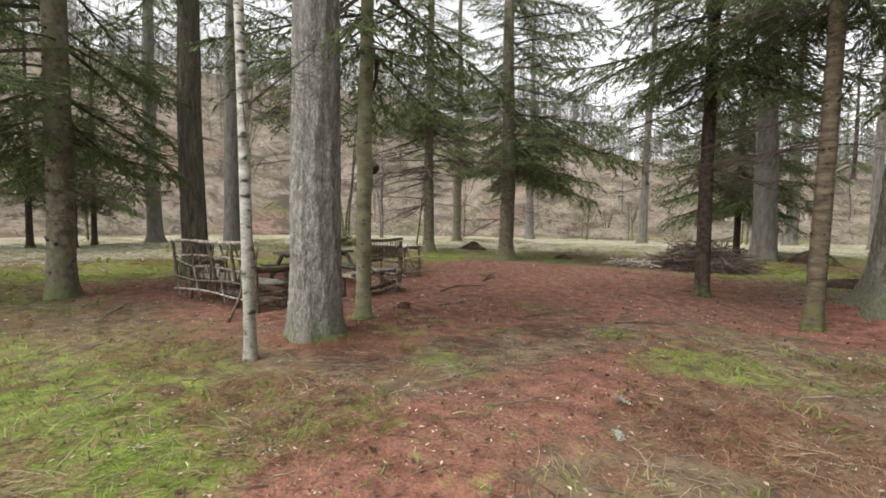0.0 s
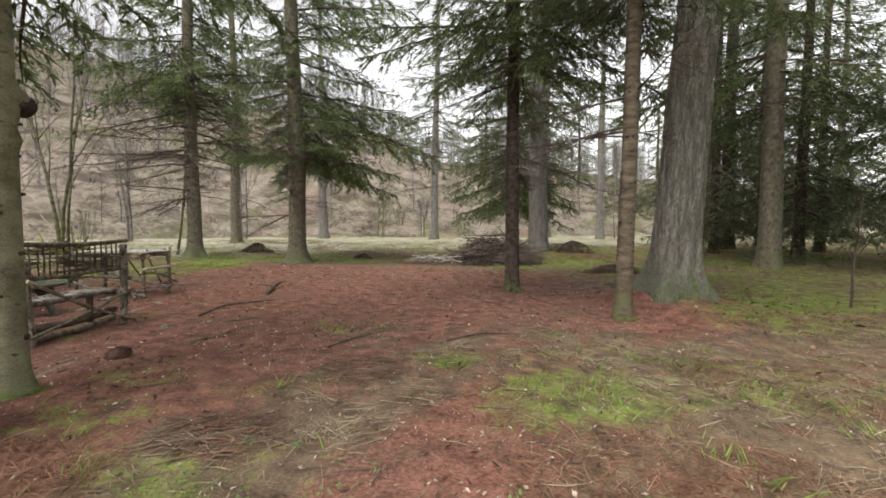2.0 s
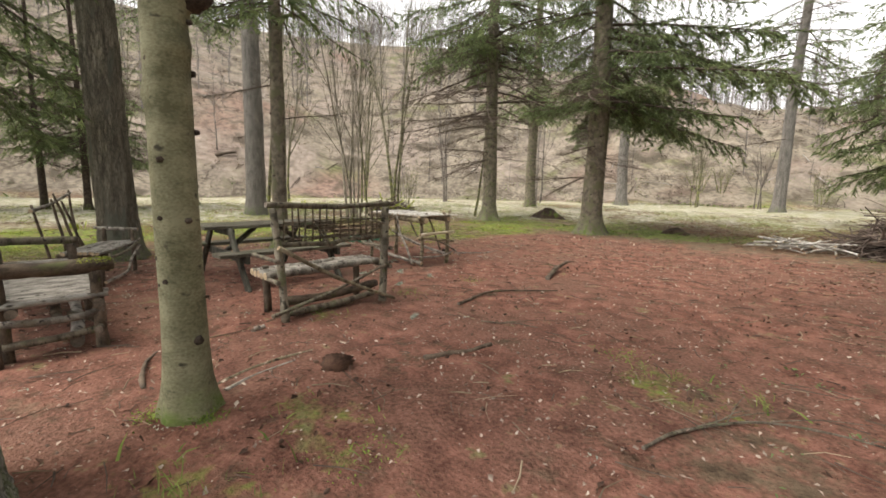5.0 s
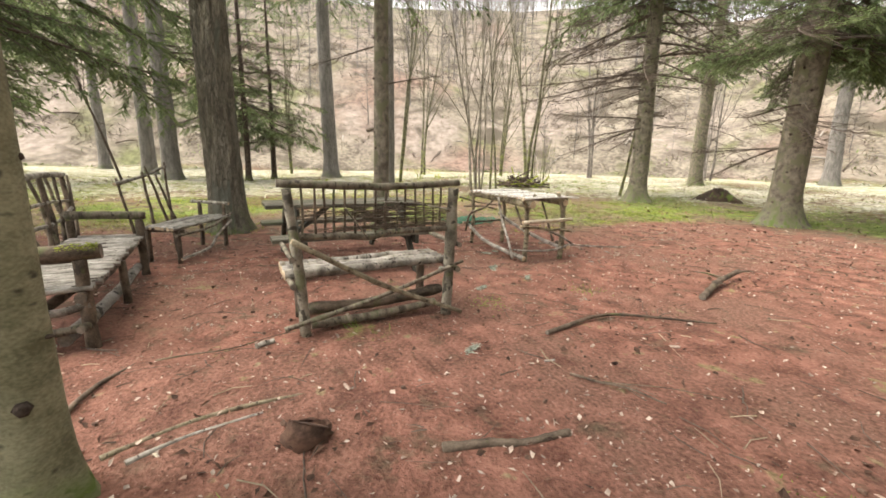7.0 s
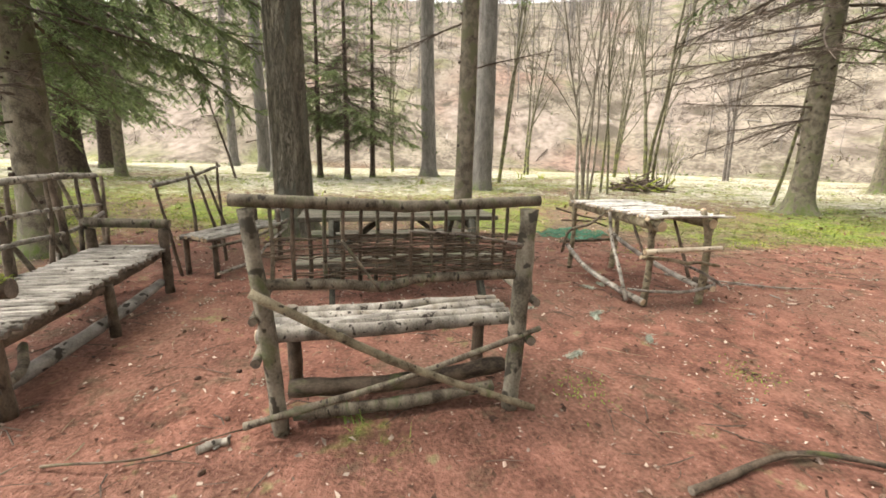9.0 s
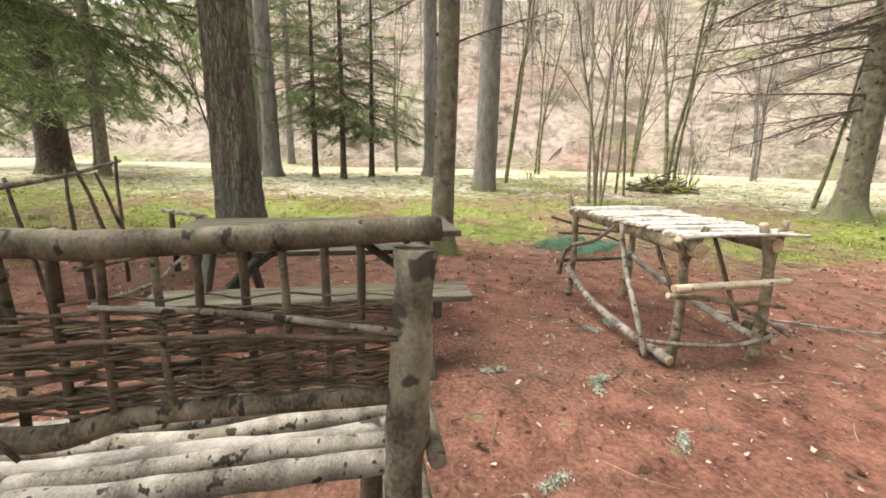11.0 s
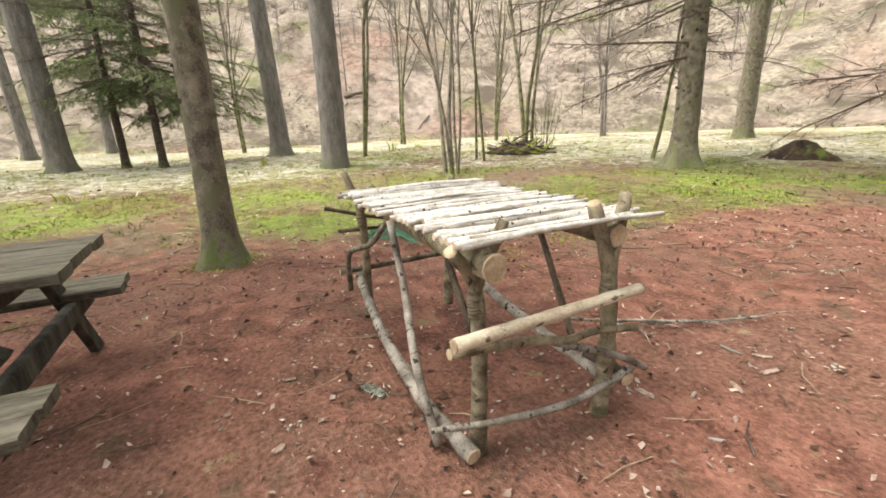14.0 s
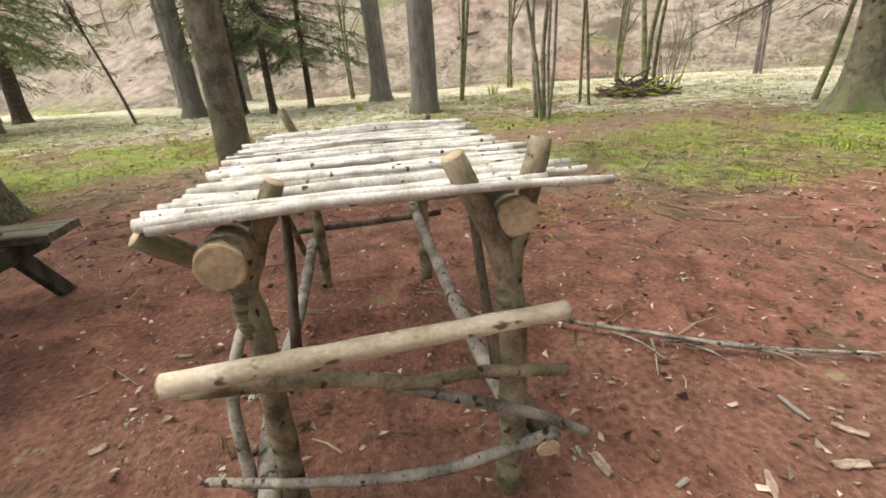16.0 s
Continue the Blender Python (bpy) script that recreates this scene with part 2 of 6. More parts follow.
def ground_material():
    m = bpy.data.materials.new("forest_floor")
    m.use_nodes = True
    n, l = m.node_tree.nodes, m.node_tree.links
    b = n["Principled BSDF"]
    b.inputs["Roughness"].default_value, b.inputs["Specular IOR Level"].default_value = 0.92, 0.15
    co = n.new("ShaderNodeTexCoord")
    at = n.new("ShaderNodeAttribute")
    at.attribute_name = "zones"
    sp = n.new("ShaderNodeSeparateColor")
    l.new(at.outputs["Color"], sp.inputs[0])

    def ns(sc, detail=6.0, dist=0.0):
        t = n.new("ShaderNodeTexNoise")
        t.inputs["Scale"].default_value, t.inputs["Detail"].default_value, t.inputs["Distortion"].default_value = sc, detail, dist
        l.new(co.outputs["Object"], t.inputs["Vector"])
        return t.outputs["Fac"]

    def rng(src, lo, hi):
        r = n.new("ShaderNodeMapRange")
        r.inputs["From Min"].default_value, r.inputs["From Max"].default_value = lo, hi
        l.new(src, r.inputs["Value"])
        return r.outputs[0]

    def mth(op, a, c):
        x = n.new("ShaderNodeMath")
        x.operation = op
        for i, v in enumerate((a, c)):
            if hasattr(v, "links"):
                l.new(v, x.inputs[i])
            else:
                x.inputs[i].default_value = v
        return x.outputs[0]

    def mix(f, a, c):
        x = n.new("ShaderNodeMix")
        x.data_type = "RGBA"
        l.new(f, x.inputs["Factor"])
        for sock, val in ((x.inputs["A"], a), (x.inputs["B"], c)):
            if hasattr(val, "links"):
                l.new(val, sock)
            else:
                sock.default_value = (*val, 1)
        return x.outputs["Result"]
    n1, n2, n3, n4 = ns(0.9), ns(5.0), ns(38.0, 4.0), ns(2.0, 4.0, 0.8)
    fine = mth("ADD", mth("MULTIPLY", n2, 1.25), mth("MULTIPLY", n3, 0.75))
    # red-brown needle earth
    red = mix(rng(fine, 0.74, 1.24), (0.090, 0.038, 0.027), (0.285, 0.138, 0.101))
    red = mix(rng(n1, 0.42, 0.68), red, mix(rng(n3, 0.3, 0.7), (0.10, 0.05, 0.035), (0.24, 0.135, 0.10)))
    red = mix(rng(ns(2.7, 5.0, 0.4), 0.56, 0.70), red, mix(rng(n3, 0.3, 0.7), (0.075, 0.034, 0.025), (0.165, 0.078, 0.058)))
    red = mix(rng(ns(70.0, 2.0), 0.69, 0.76), red, (0.40, 0.28, 0.22))
    red = mix(rng(ns(55.0, 2.0), 0.68, 0.73), red, (0.05, 0.028, 0.02))
    # brownish litter with straw
    brown = mix(rng(fine, 0.7, 1.3), (0.070, 0.048, 0.032), (0.215, 0.158, 0.105))
    brown = mix(rng(n4, 0.5, 0.62), brown, mix(rng(n3, 0.3, 0.7), (0.10, 0.052, 0.034), (0.22, 0.125, 0.085)))
    # grass and moss
    green = mix(rng(fine, 0.7, 1.3), (0.062, 0.090, 0.019), (0.215, 0.275, 0.058))
    green = mix(rng(n4, 0.50, 0.62), green, mix(rng(n3, 0.3, 0.7), (0.095, 0.082, 0.036), (0.225, 0.19, 0.092)))
    # pale flattened meadow grass
    pale = mix(rng(fine, 0.7, 1.3), (0.22, 0.212, 0.16), (0.50, 0.48, 0.40))
    pale = mix(rng(n4, 0.45, 0.62), pale, mix(rng(n3, 0.3, 0.7), (0.12, 0.125, 0.045), (0.27, 0.255, 0.13)))
    # hillside of leaf litter and bracken
    hill = mix(rng(mth("ADD", ns(0.5), ns(3.2)), 0.78, 1.22), (0.072, 0.060, 0.046), (0.235, 0.203, 0.16))
    hill = mix(rng(ns(0.22, 4.0, 0.5), 0.55, 0.68), hill, mix(rng(ns(2.6), 0.35, 0.65), (0.07, 0.075, 0.035), (0.15, 0.15, 0.075)))
    hill = mix(rng(ns(0.07, 4.0, 0.3), 0.55, 0.66), hill, mix(rng(ns(2.1), 0.35, 0.65), (0.10, 0.068, 0.053), (0.235, 0.162, 0.13)))
    hill = mix(rng(ns(0.10, 3.0, 0.4), 0.50, 0.64), hill, mix(rng(ns(1.4), 0.35, 0.65), (0.14, 0.115, 0.096), (0.27, 0.226, 0.192)))
    hill = mix(rng(ns(0.33, 6.0, 0.6), 0.54, 0.66), hill, (0.072, 0.060, 0.045))
    edge = mth("ADD", mth("MULTIPLY", mth("SUBTRACT", n2, 0.5), 1.3), mth("MULTIPLY", mth("SUBTRACT", n4, 0.5), 1.6))
    edge = mth("ADD", edge, mth("MULTIPLY", mth("SUBTRACT", ns(14.0, 5.0), 0.5), 1.1))

    def zone(ch):
        return rng(mth("ADD", sp.outputs[ch], edge), 0.34, 0.78)
    col = mix(zone("Red"), brown, red)
    col = mix(zone("Green"), col, green)
    col = mix(zone("Blue"), col, pale)
    col = mix(rng(mth("ADD", at.outputs["Alpha"], mth("MULTIPLY", edge, 0.4)), 0.4, 0.6), col, hill)
    l.new(col, b.inputs["Base Color"])
    bp = n.new("ShaderNodeBump")
    bp.inputs["Strength"].default_value, bp.inputs["Distance"].default_value = 1.0, 0.020
    l.new(mth("ADD", fine, mth("MULTIPLY", ns(110.0, 2.0), 0.35)), bp.inputs["Height"])
    l.new(bp.outputs[0], b.inputs["Normal"])
    return m


# ---------------------------------------------------------------- mesh tools


def np_mesh(name, V, F, mats, mat_index=None, smooth=False):
    """A mesh from arrays: V (n, 3), F (m, 3) or (m, 4)."""
    me = bpy.data.meshes.new(name)
    V, F = np.asarray(V, np.float32), np.asarray(F, np.int32)
    k = F.shape[1]
    me.vertices.add(len(V))
    me.vertices.foreach_set("co", V.ravel())
    me.loops.add(F.size)
    me.loops.foreach_set("vertex_index", F.ravel())
    me.polygons.add(len(F))
    me.polygons.foreach_set("loop_start", np.arange(0, F.size, k, dtype=np.int32))
    if mat_index is not None:
        me.polygons.foreach_set("material_index", np.asarray(mat_index, np.int32))
    me.polygons.foreach_set("use_smooth", np.full(len(F), smooth))
    me.update(calc_edges=True)
    me.validate()
    for x in mats:
        me.materials.append(x)
    return me


def part(name, me, parent, label=""):
    """One mesh object under a thing or under a part, in that thing's own coordinates."""
    ob = new(name, me)
    ob.parent = parent
    if label:
        tagged(ob, label)
    return ob


def thing(name, at, label, category, group="", turn=0.0):
    e = new(name)
    e.empty_display_size = 0.2
    e.matrix_world = pose(*at, 0, 0, turn)
    return tagged(e, label, category, group)


def spline(pts, n):
    """n points along a Catmull-Rom curve through pts."""
    P = np.asarray(pts, float)
    if len(P) == 2:
        return P[0] + (P[1] - P[0]) * np.linspace(0, 1, n)[:, None]
    Q = np.vstack([2 * P[0] - P[1], P, 2 * P[-1] - P[-2]])
    out = []
    for s in np.linspace(0, len(P) - 1 - 1e-6, n):
        i = int(s)
        f = s - i
        a, b, c, d = Q[i], Q[i + 1], Q[i + 2], Q[i + 3]
        out.append(0.5 * (2 * b + (c - a) * f + (2 * a - 5 * b + 4 * c - d) * f * f + (3 * b - a - 3 * c + d) * f ** 3))
    return np.array(out)


def tube(P, R, seg=8, rough=0.0, rng=None, cap=True):
    """Rings round the path P with radii R. Gives vertices, quads (the caps as fans of quads) and which faces are caps."""
    P, R = np.asarray(P, float), np.asarray(R, float)
    n = len(P)
    T = np.gradient(P, axis=0)
    T /= np.linalg.norm(T, axis=1)[:, None] + 1e-12
    ref = np.array([0, 0, 1.0]) if abs(T[:, 2].mean()) < 0.8 else np.array([1.0, 0, 0])
    U = np.cross(T, ref)
    U /= np.linalg.norm(U, axis=1)[:, None] + 1e-12
    W = np.cross(T, U)
    a = np.linspace(0, 2 * math.pi, seg, endpoint=False)
    rr = R[:, None] * np.ones((1, seg))
    if rough and rng is not None:
        rr = rr * (1 + rough * rng.uniform(-1, 1, (n, seg)))
    V = P[:, None] + rr[..., None] * (np.cos(a)[None, :, None] * U[:, None] + np.sin(a)[None, :, None] * W[:, None])
    V = V.reshape(-1, 3)
    i, j = np.meshgrid(np.arange(n - 1), np.arange(seg), indexing="ij")
    j2 = (j + 1) % seg
    F = np.stack([i * seg + j, i * seg + j2, (i + 1) * seg + j2, (i + 1) * seg + j], -1).reshape(-1, 4)
    capf = np.zeros(len(F), int)
    if cap and seg % 2 == 0:
        extra = []
        for base, flip in ((0, True), ((n - 1) * seg, False)):
            for k in range(1, seg - 1, 2):
                q = [base, base + k, base + k + 1, base + (k + 2) % seg]
                extra.append(q[::-1] if flip else q)
        F = np.vstack([F, extra])
        capf = np.concatenate([capf, np.ones(len(extra), int)])
    return V, F, capf


class Soup:
    """Gathers vertices and faces into one mesh."""

    def __init__(self):
        self.v, self.f, self.m, self.n = [], [], [], 0

    def add(self, V, F, mi=0):
        self.v.append(V)
        self.f.append(np.asarray(F) + self.n)
        self.m.append(np.full(len(F), mi) if np.isscalar(mi) else mi)
        self.n += len(V)

    def arrays(self):
        return np.vstack(self.v), np.vstack(self.f), np.concatenate(self.m)

    def mesh(self, name, mats, smooth=False):
        V, F, m = self.arrays()
        return np_mesh(name, V, F, mats, m, smooth)


def lay_grain(me, P, R, seg, shift):
    """Bark coordinates for one or more tubes in a mesh: round the stick, and along it in metres."""
    th = np.linspace(0, 2 * math.pi, seg, endpoint=False)
    s = np.concatenate([[0], np.cumsum(np.linalg.norm(np.diff(P, axis=0), axis=1))]) + shift
    G = np.stack([R[:, None] * np.cos(th), R[:, None] * np.sin(th) + shift, s[:, None] + 0 * th], -1).reshape(-1, 3)
    G = np.tile(G, (max(1, len(me.vertices) // len(G)), 1))
    at = me.attributes.new("grain", "FLOAT_VECTOR", "POINT")
    at.data.foreach_set("vector", G.reshape(-1).astype(np.float32))


def log(name, parent, pts, r0, r1=None, material=None, cut=None, seg=10, label="", seed=0, wob=0.0, rough=0.06, n=None, knots=0):
    """A stick or log as a part: a bowed, knotty tube with sawn ends."""
    g = np.random.default_rng(seed + 17)
    r1 = r0 if r1 is None else r1
    L = float(np.linalg.norm(np.asarray(pts[-1], float) - np.asarray(pts[0], float)))
    n = n or max(6, min(22, int(L / 0.07)))
    P = spline(pts, n)
    if wob:
        s = np.linspace(0, 1, n)
        for ax in range(3):
            P[:, ax] += wob * np.sin(math.pi * s) * g.uniform(-1, 1) + 0.35 * wob * np.sin(s * g.uniform(6, 11) + g.uniform(0, 6)) * np.sin(math.pi * s)
    R = np.linspace(r0, r1, n) * (1 + 0.03 * g.normal(size=n))
    for _ in range(knots):
        R[g.integers(1, n - 1)] *= 1.10
    S = Soup()
    V, F, c = tube(P, R, seg, rough, g)
    S.add(V, F, c)
    me = S.mesh(name, [material or M_LOG, cut or M_CUTOLD], True)
    lay_grain(me, P, R, seg, g.uniform(0, 40))
    me.polygons.foreach_set("use_smooth", c == 0)
    ob = part(name, me, parent, label)
    if cut is M_CUT and r0 >= 0.022:
        for i, j, r in ((0, 1, R[0]), (-1, -2, R[-1])):
            d = (P[i] - P[j]) / np.linalg.norm(P[i] - P[j])
            V, F, _ = tube(np.array([P[i] - d * 0.004, P[i] + d * 0.003, P[i] + d * 0.0045]), [r * 0.93, r * 0.93, r * 0.85], 14, 0.03, g)
            part("sawn_end", np_mesh("sawn_end", V, F, [M_CUT]), ob, "pale sawn end grain")
    return ob


def beam(name, parent, p0, p1, width, height, material, up=(0, 0, 1), label="", chamfer=0.006):
    """A sawn timber from p0 to p1 with chamfered edges; width lies across, height along up."""
    p0, p1 = Vector(p0), Vector(p1)
    x = (p1 - p0).normalized()
    y = Vector(up).cross(x).normalized()
    z = x.cross(y)
    w, h, c = width / 2, height / 2, chamfer
    ring = [(-w + c, -h), (w - c, -h), (w, -h + c), (w, h - c), (w - c, h), (-w + c, h), (-w, h - c), (-w, -h + c)]
    V = [p + y * a + z * b for p in (p0, p1) for a, b in ring]
    F = [[i, (i + 1) % 8, 8 + (i + 1) % 8, 8 + i] for i in range(8)]
    for base, flip in ((0, True), (8, False)):
        for k in (1, 3, 5):
            q = [base, base + k, base + k + 1, base + (k + 2) % 8]
            F.append(q[::-1] if flip else q)
    return part(name, np_mesh(name, np.array([tuple(v) for v in V]), F, [material]), parent, label)

# ---------------------------------------------------------------- the ground
FOOT = np.array([(-70, -90), (-46, -30), (-40, -5), (-37, 12), (-33, 28), (-22, 38), (-8, 43), (14, 52), (60, 80), (160, 150)], float)


def wave(x, y, k, seed):
    """A soft, wandering field between about -1 and 1."""
    g = np.random.default_rng(seed)
    out = 0
    for _ in range(5):
        a, p, f = g.uniform(0, 6.3), g.uniform(0, 6.3), k * g.uniform(0.6, 1.7)
        out = out + np.sin(f * (x * math.cos(a) + y * math.sin(a)) + p)
    return out / 3.2


def beyond(x, y):
    """Metres past the foot of the hill (negative on the flat)."""
    best = np.full(np.shape(x), 1e9)
    side = np.zeros(np.shape(x))
    for (ax, ay), (bx, by) in zip(FOOT[:-1], FOOT[1:]):
        dx, dy = bx - ax, by - ay
        t = np.clip(((x - ax) * dx + (y - ay) * dy) / (dx * dx + dy * dy), 0, 1)
        d = np.hypot(x - ax - t * dx, y - ay - t * dy)
        s = np.sign(dx * (y - ay) - dy * (x - ax))
        side = np.where(d < best, s, side)
        best = np.minimum(best, d)
    return best * side


def smooth(v, a, b):
    t = np.clip((v - a) / (b - a), 0, 1)
    return t * t * (3 - 2 * t)


def height(x, y):
    x, y = np.asarray(x, float), np.asarray(y, float)
    far = np.hypot(x + 5, y - 8)
    z = 0.24 * smooth(far, 8, 20) + (0.018 + 0.06 * smooth(far, 9, 22)) * wave(x, y, 1.1, 3) * smooth(far, 1, 6)
    z += 0.008 * wave(x, y, 5.0, 4)
    z -= 0.11 * smooth(x, -0.8, 1.2) * (1 - smooth(y, 9, 13))
    z += 0.36 * np.exp(-((x - 2.15) ** 2 + (y - 9.65) ** 2) / 1.3)
    d = beyond(x, y)
    top = 16 + 30 * smooth(-x - 0.3 * y, -12, 14) + 34 * smooth(-x - 0.5 * y, 8, 42)
    rise = 0.62 * np.maximum(d - 1.5, 0)
    hill = top * (1 - np.exp(-rise / top)) * smooth(d, 0, 4)
    hill = hill + smooth(d, 3, 12) * (0.9 * wave(x, y, 0.22, 5) + 0.42 * wave(x, y, 0.9, 6))
    return z + hill


def spot(x, y, cx, cy, rx, ry, turn=0.0):
    c, s = math.cos(radians(turn)), math.sin(radians(turn))
    u, v = (x - cx) * c + (y - cy) * s, -(x - cx) * s + (y - cy) * c
    return 1 - smooth(np.hypot(u / rx, v / ry), 0.55, 1.25)


def zones(x, y):
    """How far each cover holds at a place: red needle earth, grass, pale meadow, hillside."""
    wob = 0.5 * wave(x, y, 1.3, 8)
    red = np.maximum.reduce([spot(x, y, -6.2, 7.6, 5.4, 5.2), spot(x, y, -3.5, 10.5, 5.6, 5.0, 30), spot(x, y, -1.3, 3.2, 0.75, 3.2, -18),
                             spot(x, y, 1.0, 9.3, 4.6, 2.0, 10), spot(x, y, -9.6, 3.9, 2.6, 1.3, 20), spot(x, y, -6.6, 13.3, 3.2, 2.6), spot(x, y, -4.0, 3.9, 1.3, 1.0),
                             spot(x, y, -1.0, 0.6, 0.9, 1.8)])
    grass = np.maximum.reduce([0.74 * spot(x, y, 0.0, 5.35, 1.25, 0.62, 32), 0.7 * spot(x, y, -2.3, 3.9, 0.8, 0.6), 0.72 * spot(x, y, -5.2, 1.4, 3.2, 1.3, 10),
                               spot(x, y, -3.2, 1.2, 1.2, 0.7), spot(x, y, -14.0, 4.5, 3.2, 2.6), spot(x, y, -5.2, 17.6, 2.4, 1.1, 15), spot(x, y, -12.8, 9.0, 2.3, 1.6),
                               spot(x, y, -11.0, 15.2, 2.6, 1.6, 30), 0.6 * spot(x, y, 4.3, 8.6, 2.2, 1.4), 0.8 * spot(x, y, 1.5, 15.8, 3.0, 1.5), 0.55 * spot(x, y, 1.2, 6.0, 1.4, 1.0),
                               0.6 * spot(x, y, -2.5, 7.0, 0.55, 0.35), 0.6 * spot(x, y, -1.22, 6.0, 0.4, 0.3), 0.46 * spot(x, y, -3.8, 5.15, 0.5, 0.3), 0.44 * spot(x, y, -2.72, 5.0, 0.6, 0.3), 0.5 * spot(x, y, -3.6, 4.4, 0.6, 0.4), 0.5 * spot(x, y, -5.55, 6.22, 0.25, 0.2), 0.9 * spot(x, y, -8.6, 17.2, 3.0, 1.2), 0.7 * spot(x, y, 6.0, 12.0, 3.0, 3.0), 0.7 * spot(x, y, -10.5, 12.8, 1.6, 1.6)])
    grass = grass * np.clip(0.8 + 0.5 * wave(x, y, 2.4, 14), 0.25, 1.1)
    lawn = np.maximum.reduce([spot(x, y, -13.4, 8.9, 2.5, 1.7), spot(x, y, -14.6, 6.0, 2.2, 1.5), spot(x, y, -12.9, 4.0, 1.6, 1.1), spot(x, y, -10.7, 14.0, 2.4, 1.5, 35),
                              spot(x, y, -10.5, 17.3, 2.6, 1.2), spot(x, y, -5.3, 18.2, 2.8, 1.2, 5), spot(x, y, -11.2, 12.0, 1.3, 1.0), spot(x, y, 4.2, 9.9, 1.7, 0.9), spot(x, y, 2.2, 18.0, 2.6, 1.4)])
    grass = np.maximum(grass, lawn * np.clip(0.80 + 0.55 * wave(x, y, 2.1, 15), 0.25, 1.0))
    wide = smooth(np.hypot(x + 4, y - 8), 8, 12.5)
    grass = np.maximum(grass, wide * (0.48 + 0.46 * wave(x, y, 0.9, 11)))
    grass = np.maximum(grass, 0.64 * (1 - smooth(y, 1.4, 3.9)) * np.clip(0.85 + 0.5 * wave(x, y, 1.7, 16), 0.2, 1.2) * (1 - 0.6 * spot(x, y, -1.1, 1.5, 1.0, 4)))
    d = beyond(x, y)
    pale = smooth(d, -25, -17) * (1 - smooth(d, -2, 1)) * smooth(np.hypot(x + 5, y - 8), 10, 13)
    pale = np.clip(pale * (0.88 + 0.35 * wave(x, y, 0.5, 12) + 0.4 * wave(x, y, 1.7, 13)), 0, 1)
    red = np.clip(red + 0.15 * wob * (red > 0.05), 0, 1) * (1 - 0.5 * wide)
    return red, np.clip(grass, 0, 1), pale, smooth(d, -1.0, 1.5)


def axis(lo, hi, step, far0, far1, grow=1.13):
    a = list(np.arange(lo, hi, step))
    s, v = step, hi
    right = []
    while v < far1:
        right.append(v)
        s = min(s * grow, 18)
        v += s
    s, v = step, lo
    left = []
    while v > far0:
        s = min(s * grow, 18)
        v -= s
        left.append(v)
    return np.array(left[::-1] + a + right)


gx, gy = axis(-12, 4, 0.1, -420, 420), axis(-0.5, 14, 0.1, -420, 420)
GX, GY = np.meshgrid(gx, gy, indexing="ij")
GZ = height(GX, GY)
nx, ny = len(gx), len(gy)
ii, jj = np.meshgrid(np.arange(nx - 1), np.arange(ny - 1), indexing="ij")
quads = np.stack([ii * ny + jj, (ii + 1) * ny + jj, (ii + 1) * ny + jj + 1, ii * ny + jj + 1], -1).reshape(-1, 4)
ground_me = np_mesh("ground", np.stack([GX, GY, GZ], -1).reshape(-1, 3), quads, [ground_material()], None, True)
za = ground_me.attributes.new("zones", "FLOAT_COLOR", "POINT")
za.data.foreach_set("color", np.stack(zones(GX, GY), -1).reshape(-1).astype(np.float32))
tagged(new("ground", ground_me), "forest floor of red needle earth, moss and grass", "ground", kind="structure")


def hz(x, y):
    return float(height(x, y))


# ---------------------------------------------------------------- trees


